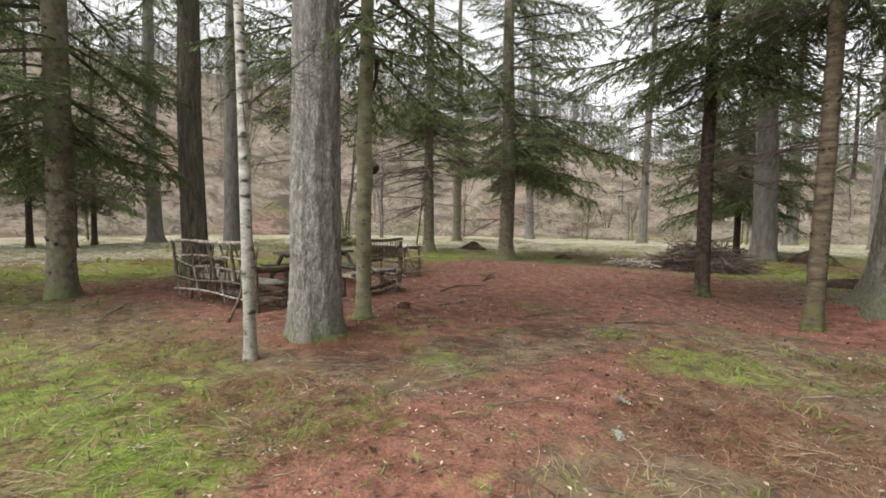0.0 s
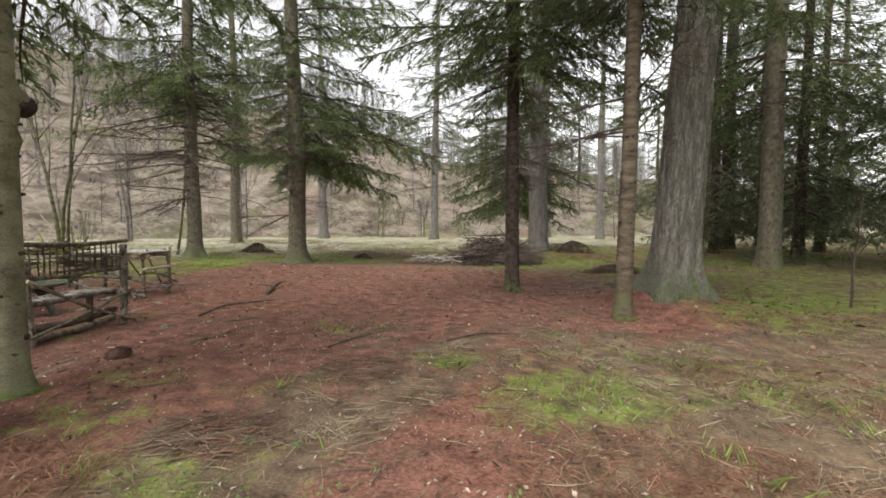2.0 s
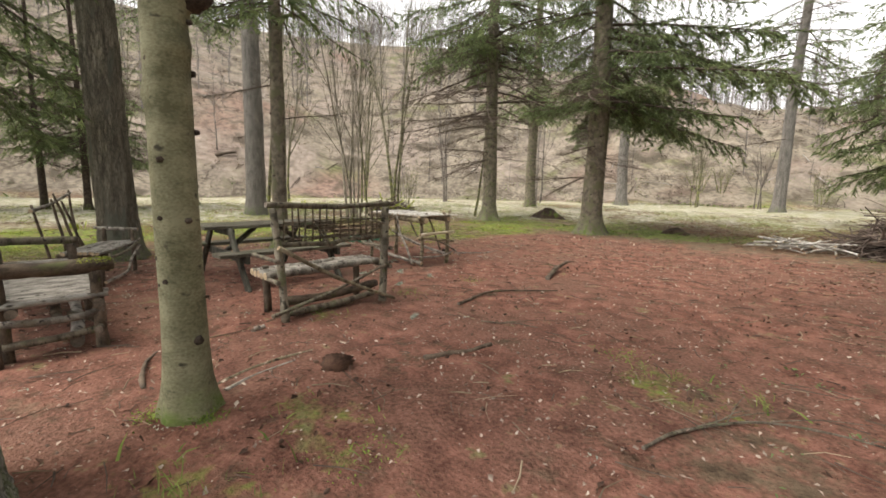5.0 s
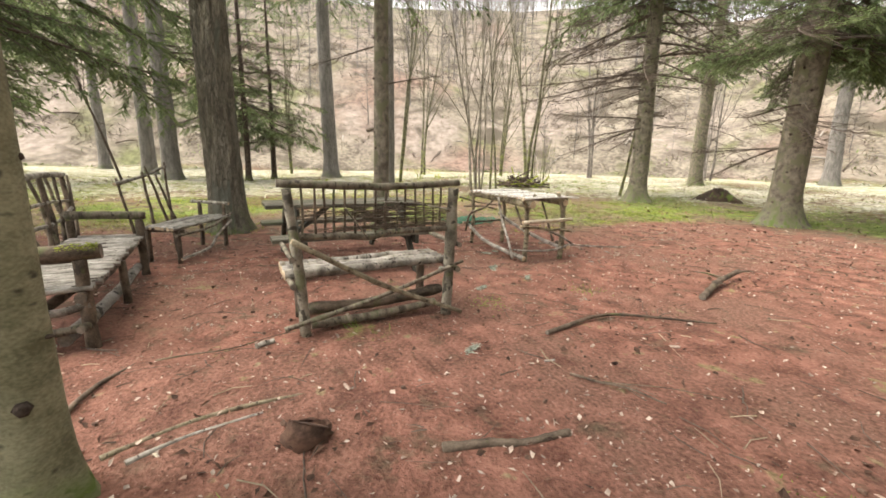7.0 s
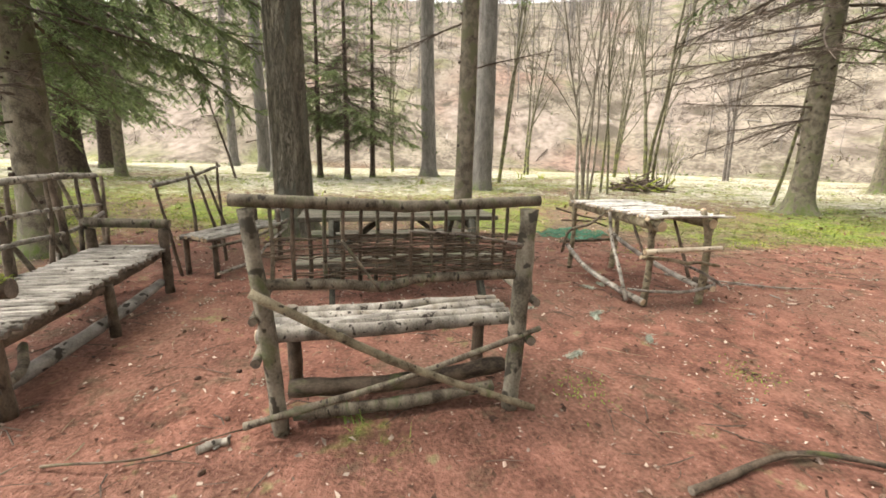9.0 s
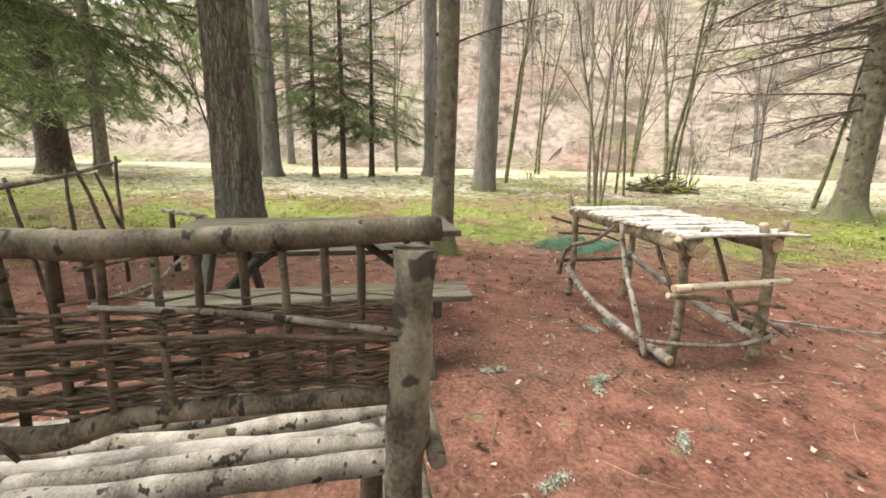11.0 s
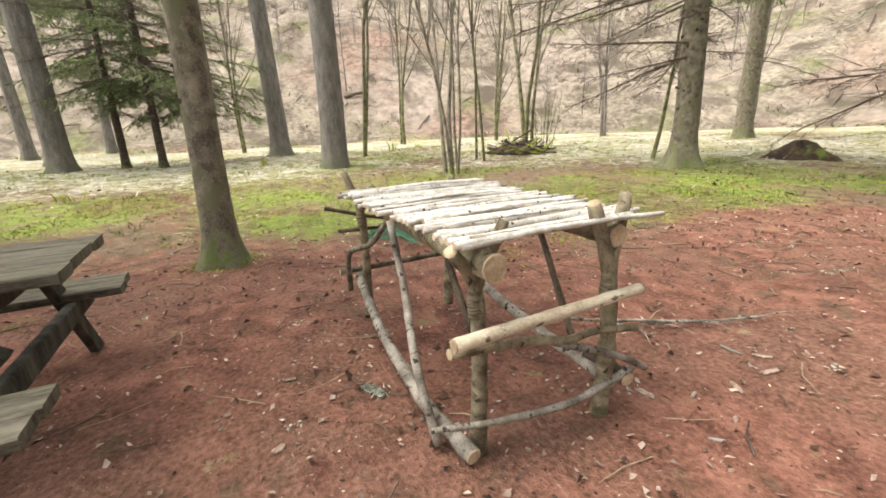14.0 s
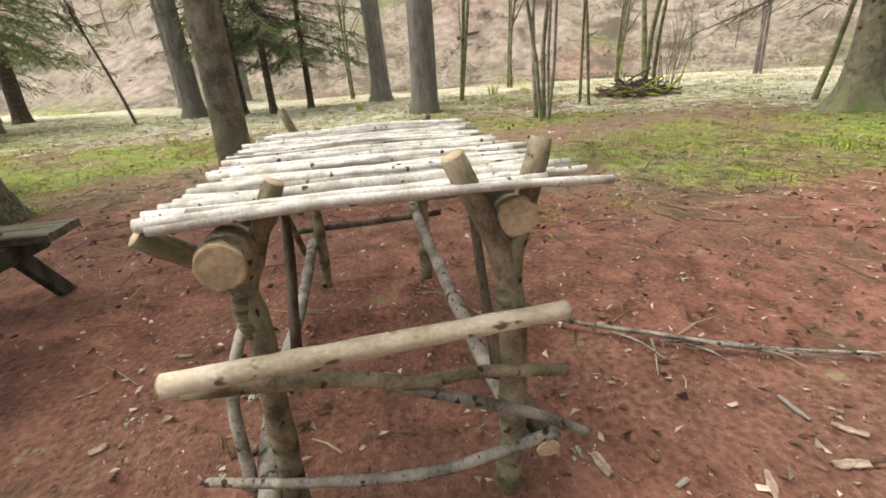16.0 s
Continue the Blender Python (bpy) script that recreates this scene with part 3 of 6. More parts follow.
def trunk_mesh(seed, r, tall, mats, flare=0.6, seg=20, lean=(0, 0), relief=0.04, top=0.12, bulges=(), roots=5, sink=0.15, plates=None):
    """A tapered trunk with a rooted foot, leaning and slightly crooked; plates: width, height and depth of its bark scales."""
    g = np.random.default_rng(seed)
    z = np.concatenate([np.linspace(-sink, 0.9, 13), np.linspace(1.1, tall, max(14, int(tall * 1.6)))])
    if plates:
        seg = int(2 * math.pi * r / (plates[0] * 0.4))
        z = np.concatenate([np.arange(-sink, 5.5, plates[1] * 0.22), np.linspace(5.7, tall, 20)])
    z = np.unique(np.concatenate([z] + [bz + bw * np.linspace(-2, 2, 9) for bz, _, _, bw in bulges]).round(3))
    th = np.linspace(0, 2 * math.pi, seg, endpoint=False)
    Z, TH = np.meshgrid(z, th, indexing="ij")
    base = r * (top + (1 - top) * (1 - np.clip(Z, 0, tall) / tall) ** 0.85)
    ph, am = g.uniform(0, 6.3, 4), g.uniform(0.5, 1, 4)
    lobes = 0.5 + 0.5 * (np.cos(roots * TH + ph[0]) * am[0] + 0.6 * np.cos((roots - 2) * TH + ph[1]))
    R = base + r * flare * np.exp(-np.clip(Z + 0.05, 0, None) / (0.55 * r + 0.09)) * (0.45 + 0.75 * lobes)
    R = R * (1 + relief * np.sin(9 * TH + 2.0 * np.sin(Z * 1.7 + ph[2])) + 0.5 * relief * g.uniform(-1, 1, Z.shape))
    if plates:
        cols = max(6, int(2 * math.pi * r / plates[0]))
        u = TH / (2 * math.pi) * cols + 0.30 * np.sin(Z * 9 + 3 * TH) + 0.22 * np.sin(Z * 23 + 7 * TH)
        ci = np.floor(u).astype(int) % cols
        v = Z / plates[1] + g.uniform(0, 9, cols)[ci] + 0.25 * np.sin(5 * u)
        ri = np.floor(v).astype(int) % 97
        fu, fv = u - np.floor(u), v - np.floor(v)
        edge = np.clip(np.minimum(fu, 1 - fu) * 3.2, 0, 1) * np.clip(0.45 + np.minimum(fv, 1 - fv) * 2.4, 0, 1)
        R = R + plates[2] * (edge * (0.55 + 0.9 * g.uniform(0, 1, (cols, 97))[ci, ri]) - 0.6)
    for bz, ba, bs, bw in bulges:
        R = R + bs * np.exp(-((Z - bz) / bw) ** 2) * np.clip(np.cos(TH - ba), 0, 1) ** 4
    cx = lean[0] * Z + 0.04 * r * 4 * np.sin(Z * 0.5 + ph[3])
    cy = lean[1] * Z + 0.04 * r * 4 * np.cos(Z * 0.43 + ph[2])
    V = np.stack([cx + R * np.cos(TH), cy + R * np.sin(TH), Z], -1).reshape(-1, 3)
    n = len(z)
    i, j = np.meshgrid(np.arange(n - 1), np.arange(seg), indexing="ij")
    j2 = (j + 1) % seg
    F = np.stack([i * seg + j, i * seg + j2, (i + 1) * seg + j2, (i + 1) * seg + j], -1).reshape(-1, 4)
    return np_mesh("trunk", V, F, mats, None, True), (lambda h: np.array([lean[0] * h, lean[1] * h, h])), (lambda h: r * (top + (1 - top) * max(0.0, 1 - h / tall) ** 0.85))


def strip3(P, R):
    """A three-sided twig as triangles."""
    V, F, _ = tube(P, R, 3, cap=False)
    return V, np.vstack([F[:, [0, 1, 2]], F[:, [0, 2, 3]]])


def branch_kit(seed, needles=True, twigs=32, blades=7, sag=0.25, thick=0.0062, size=1.0):
    """One bough of unit length along x: a stem, side twigs and, if green, needle sprays. Triangles; index 0 wood, 1 needles."""
    g = np.random.default_rng(seed)
    S = Soup()
    s = np.linspace(0, 1, 7)
    stem = np.stack([s, 0.05 * np.sin(s * 3 + g.uniform(0, 6)), -sag * s ** 1.6 + 0.10 * s ** 3], -1)
    V, F = strip3(stem, np.linspace(0.012, 0.002, 7))
    S.add(V, F, 0)
    for k in range(twigs):
        f = 0.12 + 0.88 * (k + g.uniform(0, 1)) / twigs
        p = np.array([np.interp(f, s, stem[:, a]) for a in range(3)])
        side = 1 if k % 2 else -1
        L = (0.40 - 0.26 * f) * g.uniform(0.55, 1.15)
        ang = radians(g.uniform(38, 68)) * side
        d = np.array([math.cos(ang), math.sin(ang), g.uniform(-0.85, 0.0) if needles else g.uniform(-0.45, 0.12)])
        d /= np.linalg.norm(d)
        q = np.linspace(0, 1, 2)
        tw = p + d * L * q[:, None]
        tw[:, 2] -= 0.10 * L * q ** 2
        S.add(np.array([tw[0] + [0, 0, 0.004], tw[0] - [0, 0, 0.004], tw[1]]), np.array([[0, 1, 2]]), 0)
        if not needles:
            for _ in range(2):
                u = g.uniform(0.3, 0.9)
                o = p + d * L * u
                d2 = d + g.normal(0, 0.5, 3)
                V, F = strip3(np.array([o, o + d2 * L * 0.4]), np.array([0.003, 0.001]))
                S.add(V, F, 0)
            continue
        m = blades * 2
        u = g.uniform(0.0, 1.0, m)
        o = p + d * (L * u)[:, None]
        o[:, 2] -= 0.10 * L * u ** 2
        lat = np.cross(d, [0, 0, 1.0])
        lat /= np.linalg.norm(lat) + 1e-9
        sg = np.where(np.arange(m) % 2, 1, -1)[:, None]
        ln = size * g.uniform(0.03, 0.075, m)[:, None]
        tip = o + ln * (0.75 * d + sg * lat * g.uniform(0.3, 0.9, (m, 1)) + np.array([0, 0, 1.0]) * g.uniform(-0.7, 0.25, (m, 1)))
        wd = np.cross(tip - o, g.normal(0, 1, (m, 3)))
        wd *= thick / (np.linalg.norm(wd, axis=1)[:, None] + 1e-9)
        T = np.stack([o - wd, o + wd, tip], 1).reshape(-1, 3)
        S.add(T, np.arange(3 * m).reshape(-1, 3), 1)
    return S.arrays()


GREEN = [branch_kit(40 + i) for i in range(4)]
FINE = [branch_kit(70 + i, True, 42, 12, 0.25, 0.0044, 0.75) for i in range(3)]
GREENLITE = [branch_kit(50 + i, True, 20, 5, 0.25, 0.0078) for i in range(3)]
DEAD = [branch_kit(60 + i, False, 20, 0, 0.14 + 0.08 * i) for i in range(4)]


def put_branches(S, specs, kits, g, centre, sag_to=0.0):
    """specs: rows of height, azimuth, length, slope (degrees), radius of the trunk there."""
    for h, az, L, slope, r in specs:
        V, F, m = kits[g.integers(len(kits))]
        ca, sa = math.cos(az), math.sin(az)
        cs, ss = math.cos(radians(slope)), math.sin(radians(slope))
        roll = g.uniform(-0.35, 0.35)
        Y, Z = V[:, 1] * math.cos(roll) - V[:, 2] * math.sin(roll), V[:, 1] * math.sin(roll) + V[:, 2] * math.cos(roll)
        thick = g.uniform(0.85, 1.2)
        X, Z2 = (V[:, 0] * cs - Z * ss) * L + r * 0.7, (V[:, 0] * ss + Z * cs) * L
        Yl = Y * L * thick
        c = centre(h)
        S.add(np.stack([c[0] + X * ca - Yl * sa, c[1] + X * sa + Yl * ca, c[2] + Z2], -1), F, m)


def crown_mesh(seed, low, tall, reach, count, kits, needle, centre, rad, face=None, droop=-12):
    g = np.random.default_rng(seed)
    S = Soup()
    rows = []
    count = int(count * 1.05)
    for k in range(count):
        f = ((k + g.uniform(0, 1)) / count) ** 1.7
        h = low + (tall - low) * f * 0.97
        L = reach * (1 - f) ** 0.75 * g.uniform(0.45, 1.2) + 0.25
        if f < 0.05:
            L *= 0.75
        az = k * 2.399 + g.uniform(-0.9, 0.9)
        if face:
            for side, cut in zip(face[0::2], face[1::2]):
                L *= 1 - cut * max(0.0, math.cos(az - radians(side))) ** 2
        rows.append((h, az, L, droop + 30 * f + g.uniform(-9, 9), rad(h)))
    put_branches(S, rows, kits, g, centre)
    return S.mesh("crown", [M_TWIG, needle])


def dead_mesh(seed, low, high, reach, count, centre, rad):
    g = np.random.default_rng(seed)
    S = Soup()
    rows = [(g.uniform(low, high), g.uniform(0, 6.28), reach * g.uniform(0.35, 1.1), g.uniform(-14, 12), rad(2.0)) for _ in range(count)]
    put_branches(S, rows, DEAD, g, centre)
    return S.mesh("dead_branchwork", [M_TWIG])


def stub_mesh(seed, low, high, whorl, centre, rad, material):
    """Broken branch stubs in whorls up the trunk."""
    g = np.random.default_rng(seed)
    S = Soup()
    h = low
    while h < high:
        for k in range(g.integers(1, 6)):
            az, hh = g.uniform(0, 6.28), h + g.uniform(-0.08, 0.08)
            c, r = centre(hh), rad(hh)
            d = np.array([math.cos(az), math.sin(az), g.uniform(-0.2, 0.3)])
            L = g.uniform(0.003, 0.015)
            w = (g.uniform(0.007, 0.017) + 0.038 * r) * g.uniform(0.55, 1.2)
            V, F, _ = tube(np.array([c + d * r * 0.85, c + d * (r + L * 0.5), c + d * (r + L)]), [w * 1.3, w, w * 0.6], 6)
            S.add(V, F, 0)
        h += whorl * g.uniform(0.7, 1.3)
    return S.mesh("branch_scarring", [material], True)


def conifer(seed, x, y, dia, tall, bark, label, low=4.0, reach=3.2, count=80, lean=(0, 0), dead=0, dead_low=1.5, dead_reach=1.6, stubs=False, lite=False, needle=None,
            flare=0.6, relief=0.03, seg=18, bulges=(), name="spruce_tree", roots=5, droop=-12, face=None, fine=False, dead_high=1.0, plates=None):
    t = thing(name, (x, y, hz(x, y)), label, "tree", "conifers of the grove")
    me, centre, rad = trunk_mesh(seed, dia / 2, tall, [bark], flare, seg, lean, relief, bulges=bulges, roots=roots, plates=plates)
    trunk = part("trunk", me, t)
    part("crown", crown_mesh(seed + 1, low, tall, reach, count, FINE if fine else GREENLITE if lite else GREEN, needle or M_NEEDLE, centre, rad, face, droop), t, "dark green drooping needle boughs")
    if dead:
        tagged(part("dead_branchwork", dead_mesh(seed + 2, dead_low, low + dead_high, dead_reach, dead, centre, rad), t, "bare brittle lower branches"), kind="stuff")
    if stubs:
        tagged(part("branch_scarring", stub_mesh(seed + 3, 0.5, min(low + 2, 7), 0.24, centre, rad, M_DARK), trunk, "dark broken branch knots"), kind="stuff")
    return t


def bare_soup(seed, tall, r, stems=1, spread=0.12, lean=(0, 0), depth=3, sides=5, first=0.35):
    """A leafless tree: stems that fork into ever finer limbs, a pair of soups, stem and twigs, for each."""
    g = np.random.default_rng(seed)
    found = []

    def limb(p, d, L, rad, lev):
        n = 7 if lev == 0 else 4
        P = [p]
        dd = d
        for _ in range(n - 1):
            dd = dd + g.normal(0, (0.06, 0.14, 0.2, 0.24)[lev], 3) + np.array([0, 0, 0.03])
            dd /= np.linalg.norm(dd)
            P.append(P[-1] + dd * L / (n - 1))
        P = np.array(P)
        V, F, _ = tube(P, np.linspace(rad, rad * (0.35 if lev else 0.25), n), max(3, sides - lev), cap=False)
        found[-1][lev > 0].add(V, F, 0)
        if lev >= depth:
            return
        for k in range(g.integers(9, 14) if lev == 0 else g.integers(2, 5)):
            f = g.uniform(first if lev == 0 else 0.25, 0.97)
            q = np.array([np.interp(f, np.linspace(0, 1, n), P[:, a]) for a in range(3)])
            side = g.normal(0, 1, 3)
            side[2] = abs(side[2]) * 0.3
            nd = dd * 0.9 + side / np.linalg.norm(side) * g.uniform(0.3, 0.65) + np.array([0, 0, 0.25])
            limb(q, nd / np.linalg.norm(nd), L * g.uniform(0.25, 0.5) * (1 if lev == 0 else 1.1), rad * (1 - 0.7 * f) * g.uniform(0.35, 0.6), lev + 1)
    for s in range(stems):
        a = s * 2.4 + g.uniform(0, 1)
        off = np.array([math.cos(a), math.sin(a), 0]) * (0 if stems == 1 else g.uniform(0.05, 0.3))
        d = np.array([lean[0] + spread * math.cos(a) * (stems > 1), lean[1] + spread * math.sin(a) * (stems > 1), 1.0])
        found.append((Soup(), Soup()))
        limb(off + np.array([0, 0, -0.1]), d / np.linalg.norm(d), tall * g.uniform(0.75, 1.05), r * g.uniform(0.7, 1.1), 0)
    return found


def bare_tree(name, seed, x, y, tall, r, label, stems=1, material=None, **kw):
    t = thing(name, (x, y, hz(x, y)), label, "tree", "bare broadleaved trees")
    for stem, twigs in bare_soup(seed, tall, r, stems, **kw):
        ob = part("bare_stem", stem.mesh("bare_stem", [material or M_SLIM], True), t)
        tagged(part("twiggery", twigs.mesh("twiggery", [material or M_SLIM], True), ob, "fine bare limbs and twigs"), kind="stuff")
    return t


# the grove, from the start of the walk
L_SP = "tall spruce with a scaly brown trunk on the clearing's edge"
conifer(101, -9.82, 2.61, 0.42, 22, M_SPRUCE, "spruce with dense low boughs beside the log bench", 2.7, 3.5, 120, dead=14, stubs=True, face=(22, 0.95), fine=True)
conifer(110, -4.27, 3.6, 0.62, 27, M_PINE, "massive grey plated pine trunk with mossy foot", 8.5, 4.0, 66, flare=0.30, relief=0.03, seg=40, lite=True, needle=M_NEEDLE2, name="pine_tree", lean=(-0.003, 0.0), plates=(0.036, 0.085, 0.011))
mossy_spruce = conifer(120, -4.48, 4.67, 0.225, 19, M_MOSSY, "slender algae-green spruce with knobbly branch scars", 3.8, 2.8, 95, flare=0.75, relief=0.02, stubs=True, lean=(0.004, 0.006), lite=True,
        bulges=((2.25, 1.1, 0.10, 0.09), (1.95, 0.3, 0.04, 0.06), (1.72, 3.9, 0.03, 0.05), (2.5, 3.4, 0.04, 0.15)))
bg = np.random.default_rng(121)
BV, BF, _ = tube(np.array([(0.03, 0.07, 2.20), (0.05, 0.11, 2.215), (0.065, 0.15, 2.235), (0.08, 0.185, 2.25), (0.085, 0.20, 2.255)]), [0.075, 0.085, 0.075, 0.05, 0.02], 12, 0.16, bg)
part("burl", np_mesh("burl", BV, BF, [M_DARK], None, True), mossy_spruce, "dark knobbly burl on the trunk")
conifer(130, -10.79, 5.44, 0.56, 26, M_OAK, "thick furrowed brown conifer beside the picnic table", 8.0, 4.0, 70, flare=0.6, relief=0.03, seg=32, lite=True, needle=M_NEEDLE2, name="fir_tree", lean=(-0.004, -0.012), plates=(0.045, 0.20, 0.014))
conifer(140, -10.33, 7.97, 0.285, 18, M_SPRUCE, "slender spruce dotted with dark knots, mossy foot", 4.6, 2.2, 70, dead=8, dead_low=2.5, stubs=True, lite=True, lean=(0.0, 0.004), flare=1.15)
conifer(150, -12.45, 17.45, 0.53, 22, M_SPRUCE, "spruce with bare brittle lower branches over the meadow", 6.4, 3.4, 110, dead=64, dead_low=2.2, dead_reach=3.6, stubs=True, flare=1.2)
conifer(160, -15.7, 25.5, 0.58, 22, M_SPRUCE, "greenish straight spruce at the meadow's far side", 5.5, 3.0, 80, dead=12, dead_low=2.5)
conifer(170, -7.72, 16.35, 0.60, 24, M_SPRUCE, "large spruce with boughs sweeping low over the clearing", 3.7, 4.4, 190, dead=24, dead_low=1.6, dead_reach=2.2, stubs=True, droop=-9, face=(-80, 0.7, 175, 0.6), fine=True, flare=1.0)
conifer(180, -5.4, 34.8, 0.62, 26, M_GREYTRUNK, "tall straight grey trunk beyond the clearing", 7.5, 3.4, 80, lite=True, lean=(0.02, 0.0), dead=26, dead_low=4, dead_reach=3.2, dead_high=5)
conifer(185, -15.2, 37.2, 0.80, 22, M_GREYTRUNK, "stout grey trunk before the mossy bank", 6.0, 3.2, 60, lite=True, name="fir_tree", needle=M_NEEDLE2)
conifer(190, -0.41, 10.55, 0.28, 19, M_DARK, "slim dark spruce standing alone on red earth", 4.4, 2.8, 80, dead=30, dead_low=2.2, dead_reach=2.0, dead_high=5, fine=True, stubs=True, lean=(-0.008, 0.004))
conifer(200, 1.1, 21.4, 0.85, 28, M_GREYTRUNK, "stout pale grey fir trunk beside the brushwood heap", 6.0, 4.0, 90, lite=True, needle=M_NEEDLE2, name="fir_tree", dead=24, dead_low=3, dead_reach=3.2, dead_high=4)
conifer(210, 0.34, 25.3, 0.30, 16, M_DARK, "young spruce with tiered green boughs to the ground", 2.5, 3.5, 150)
conifer(220, 3.9, 42.0, 0.85, 26, M_GREYTRUNK, "distant grey fir trunk at the meadow", 7.0, 3.6, 70, lite=True, needle=M_NEEDLE2, name="fir_tree")
conifer(230, 1.10, 8.38, 0.24, 20, M_RUST, "spruce with ringed knotty bark and mossy foot", 4.9, 2.9, 76, dead=26, dead_low=2.5, dead_reach=1.9, dead_high=4, fine=True, stubs=True, lean=(0.010, 0.004))
conifer(240, 2.22, 9.6, 0.72, 29, M_FIRGREY, "massive leaning fir with furrowed bark and wide foot", 7.5, 4.6, 120, flare=0.95, relief=0.05, seg=36, lite=True, needle=M_NEEDLE2, name="fir_tree", lean=(0.085, 0.02), plates=(0.055, 0.26, 0.018), dead=20, dead_low=4.6, dead_reach=3.6, dead_high=4)
conifer(250, 7.6, 37.5, 0.62, 25, M_GREYTRUNK, "distant straight grey trunk in the haze", 9.0, 3.0, 60, lite=True, name="fir_tree")
conifer(260, 9.9, 23.2, 0.62, 25, M_DARK, "dark trunk in the thicker wood", 4.5, 3.6, 90, dead=10, dead_low=2.5)
conifer(270, 7.1, 15.4, 0.58, 25, M_SPRUCE, "spruce trunk in the thicker wood", 4.6, 3.6, 90, dead=10, dead_low=2.5, lean=(0.02, 0.0))
for k, (x, y, d, low, lean) in enumerate([(13.5, 27.0, 0.5, 2.5, 0), (16.5, 20.5, 0.5, 2.0, 0), (14.0, 34.0, 0.5, 2.5, 0), (20.5, 31.5, 0.5, 2.4, 0), (18.5, 14.5, 0.45, 2.0, 0), (10.5, 8.0, 0.42, 2.6, 0), (12.0, 47.0, 0.5, 3.0, 0), (25.0, 42.0, 0.5, 2.5, 0), (14.8, 10.6, 0.4, 1.2, 0)]):
    conifer(300 + 10 * k, x, y, d, 21 + k % 3 * 2, (M_DARK, M_SPRUCE)[k % 2], "spruce with low dark boughs in the thicker wood", low, 3.4, 115, dead=6, dead_low=1.2, lite=True, lean=(lean, 0))
conifer(345, 10.4, 12.9, 0.42, 20, M_DARK, "dense spruce whose boughs shut off the view", 1.5, 3.0, 130, needle=M_NEEDLE2)
for k, (x, y) in enumerate([(9.4, 17.6), (12.6, 21.4), (8.3, 21.0), (12.2, 16.2)]):
    conifer(350 + 10 * k + 3, x, y, 0.36, 17 + k, M_DARK, "dense spruce whose boughs shut off the view", 1.2, 3.0, 130, needle=M_NEEDLE2, lite=True)
# west of the table
conifer(400, -24.2, 10.1, 0.70, 25, M_GREYTRUNK, "tall grey fir trunk on the grassy flat", 8.0, 3.4, 70, lite=True, name="fir_tree", needle=M_NEEDLE2, lean=(0.01, -0.01))
conifer(410, -18.7, 10.95, 0.72, 27, M_GREYTRUNK, "big straight grey-brown trunk with grassy foot", 9.0, 3.4, 70, lite=True, name="fir_tree", needle=M_NEEDLE2, flare=0.3, seg=26, lean=(0.006, 0.012))
conifer(420, -23.2, 3.55, 0.66, 26, M_GREYTRUNK, "smooth pale grey trunk on the grassy flat", 8.5, 3.2, 60, lite=True, name="fir_tree", needle=M_NEEDLE2)
conifer(430, -27.5, 2.3, 0.62, 26, M_GREYTRUNK, "smooth pale grey trunk farther back", 9.0, 3.2, 60, lite=True, name="fir_tree", needle=M_NEEDLE2)
for k, (x, y, h, low) in enumerate([(-23.2, 5.25, 10, 2.6), (-22.3, 6.35, 11, 2.2), (-23.7, 7.5, 9, 2.0)]):
    conifer(440 + 10 * k, x, y, 0.24, h, M_DARK, "young spruce with sparse tiered boughs", low, 2.2, 46, dead=34, dead_low=1.5, dead_reach=1.9, dead_high=3)
conifer(480, -22.5, -3.4, 0.85, 25, M_DARK, "broad dark spruce trunk under low boughs", 4.4, 4.2, 60, dead=8, dead_low=2.0)
conifer(490, -22.2, -1.8, 0.38, 19, M_SPRUCE, "spruce with boughs hanging to head height", 3.0, 3.0, 52, dead=8, dead_low=1.4)
conifer(500, -29.5, -5.5, 0.62, 22, M_DARK, "dark spruce in the thick wood", 3.0, 3.8, 110, lite=True)
for k, (x, y, d, low) in enumerate([(-33.0, -9.0, 0.5, 2.5), (-27.0, -9.5, 0.5, 2.2), (-20.0, -9.0, 0.5, 2.2), (-16.5, -4.5, 0.45, 2.4), (-36.0, -1.0, 0.6, 7.0), (-38.5, 2.2, 0.55, 8.0), (-13.5, -1.0, 0.4, 2.2)]):
    conifer(510 + 10 * k, x, y, d, 21, (M_DARK, M_GREYTRUNK)[low > 5], "spruce in the wood beyond the grassy flat", low, 3.4, 100, dead=5, dead_low=1.3, lite=True)

# out of view: added to block sky light and darken ground right of the path
for k, (x, y) in enumerate([(6.5, 3.0), (9.0, -1.5), (4.5, -3.5), (11.5, 4.0)]):
    conifer(700 + 10 * k, x, y, 0.4, 20, M_DARK, "unseen spruce added to shade the path's right side", 1.8, 3.4, 150, lite=True)

# broadleaved stems
birch = thing("birch_tree", (-4.03, 2.55, hz(-4.03, 2.55)), "slim pale birch with peeling white bark", "tree", "bare broadleaved trees")
bm_, bc_, br_ = trunk_mesh(600, 0.062, 11, [M_BIRCH], 0.5, 14, (-0.012, -0.022), 0.03, bulges=((1.9, 2.0, 0.02, 0.06), (0.9, 4.0, 0.02, 0.05)))
part("trunk", bm_, birch)
bg = np.random.default_rng(5)
BS = Soup()
put_branches(BS, [(bg.uniform(2.2, 10), bg.uniform(0, 6.28), bg.uniform(0.6, 1.6), bg.uniform(5, 40), 0.04) for _ in range(16)], DEAD, bg, bc_)
tagged(part("twiggery", BS.mesh("twiggery", [M_GREYTWIG]), birch, "fine bare twigs"), kind="stuff")
bare_tree("hazel_clump", 610, -15.1, 12.95, 8.5, 0.055, "clump of slim bare stems at the meadow's edge", 5, M_STEMGREY, spread=0.045, first=0.25)
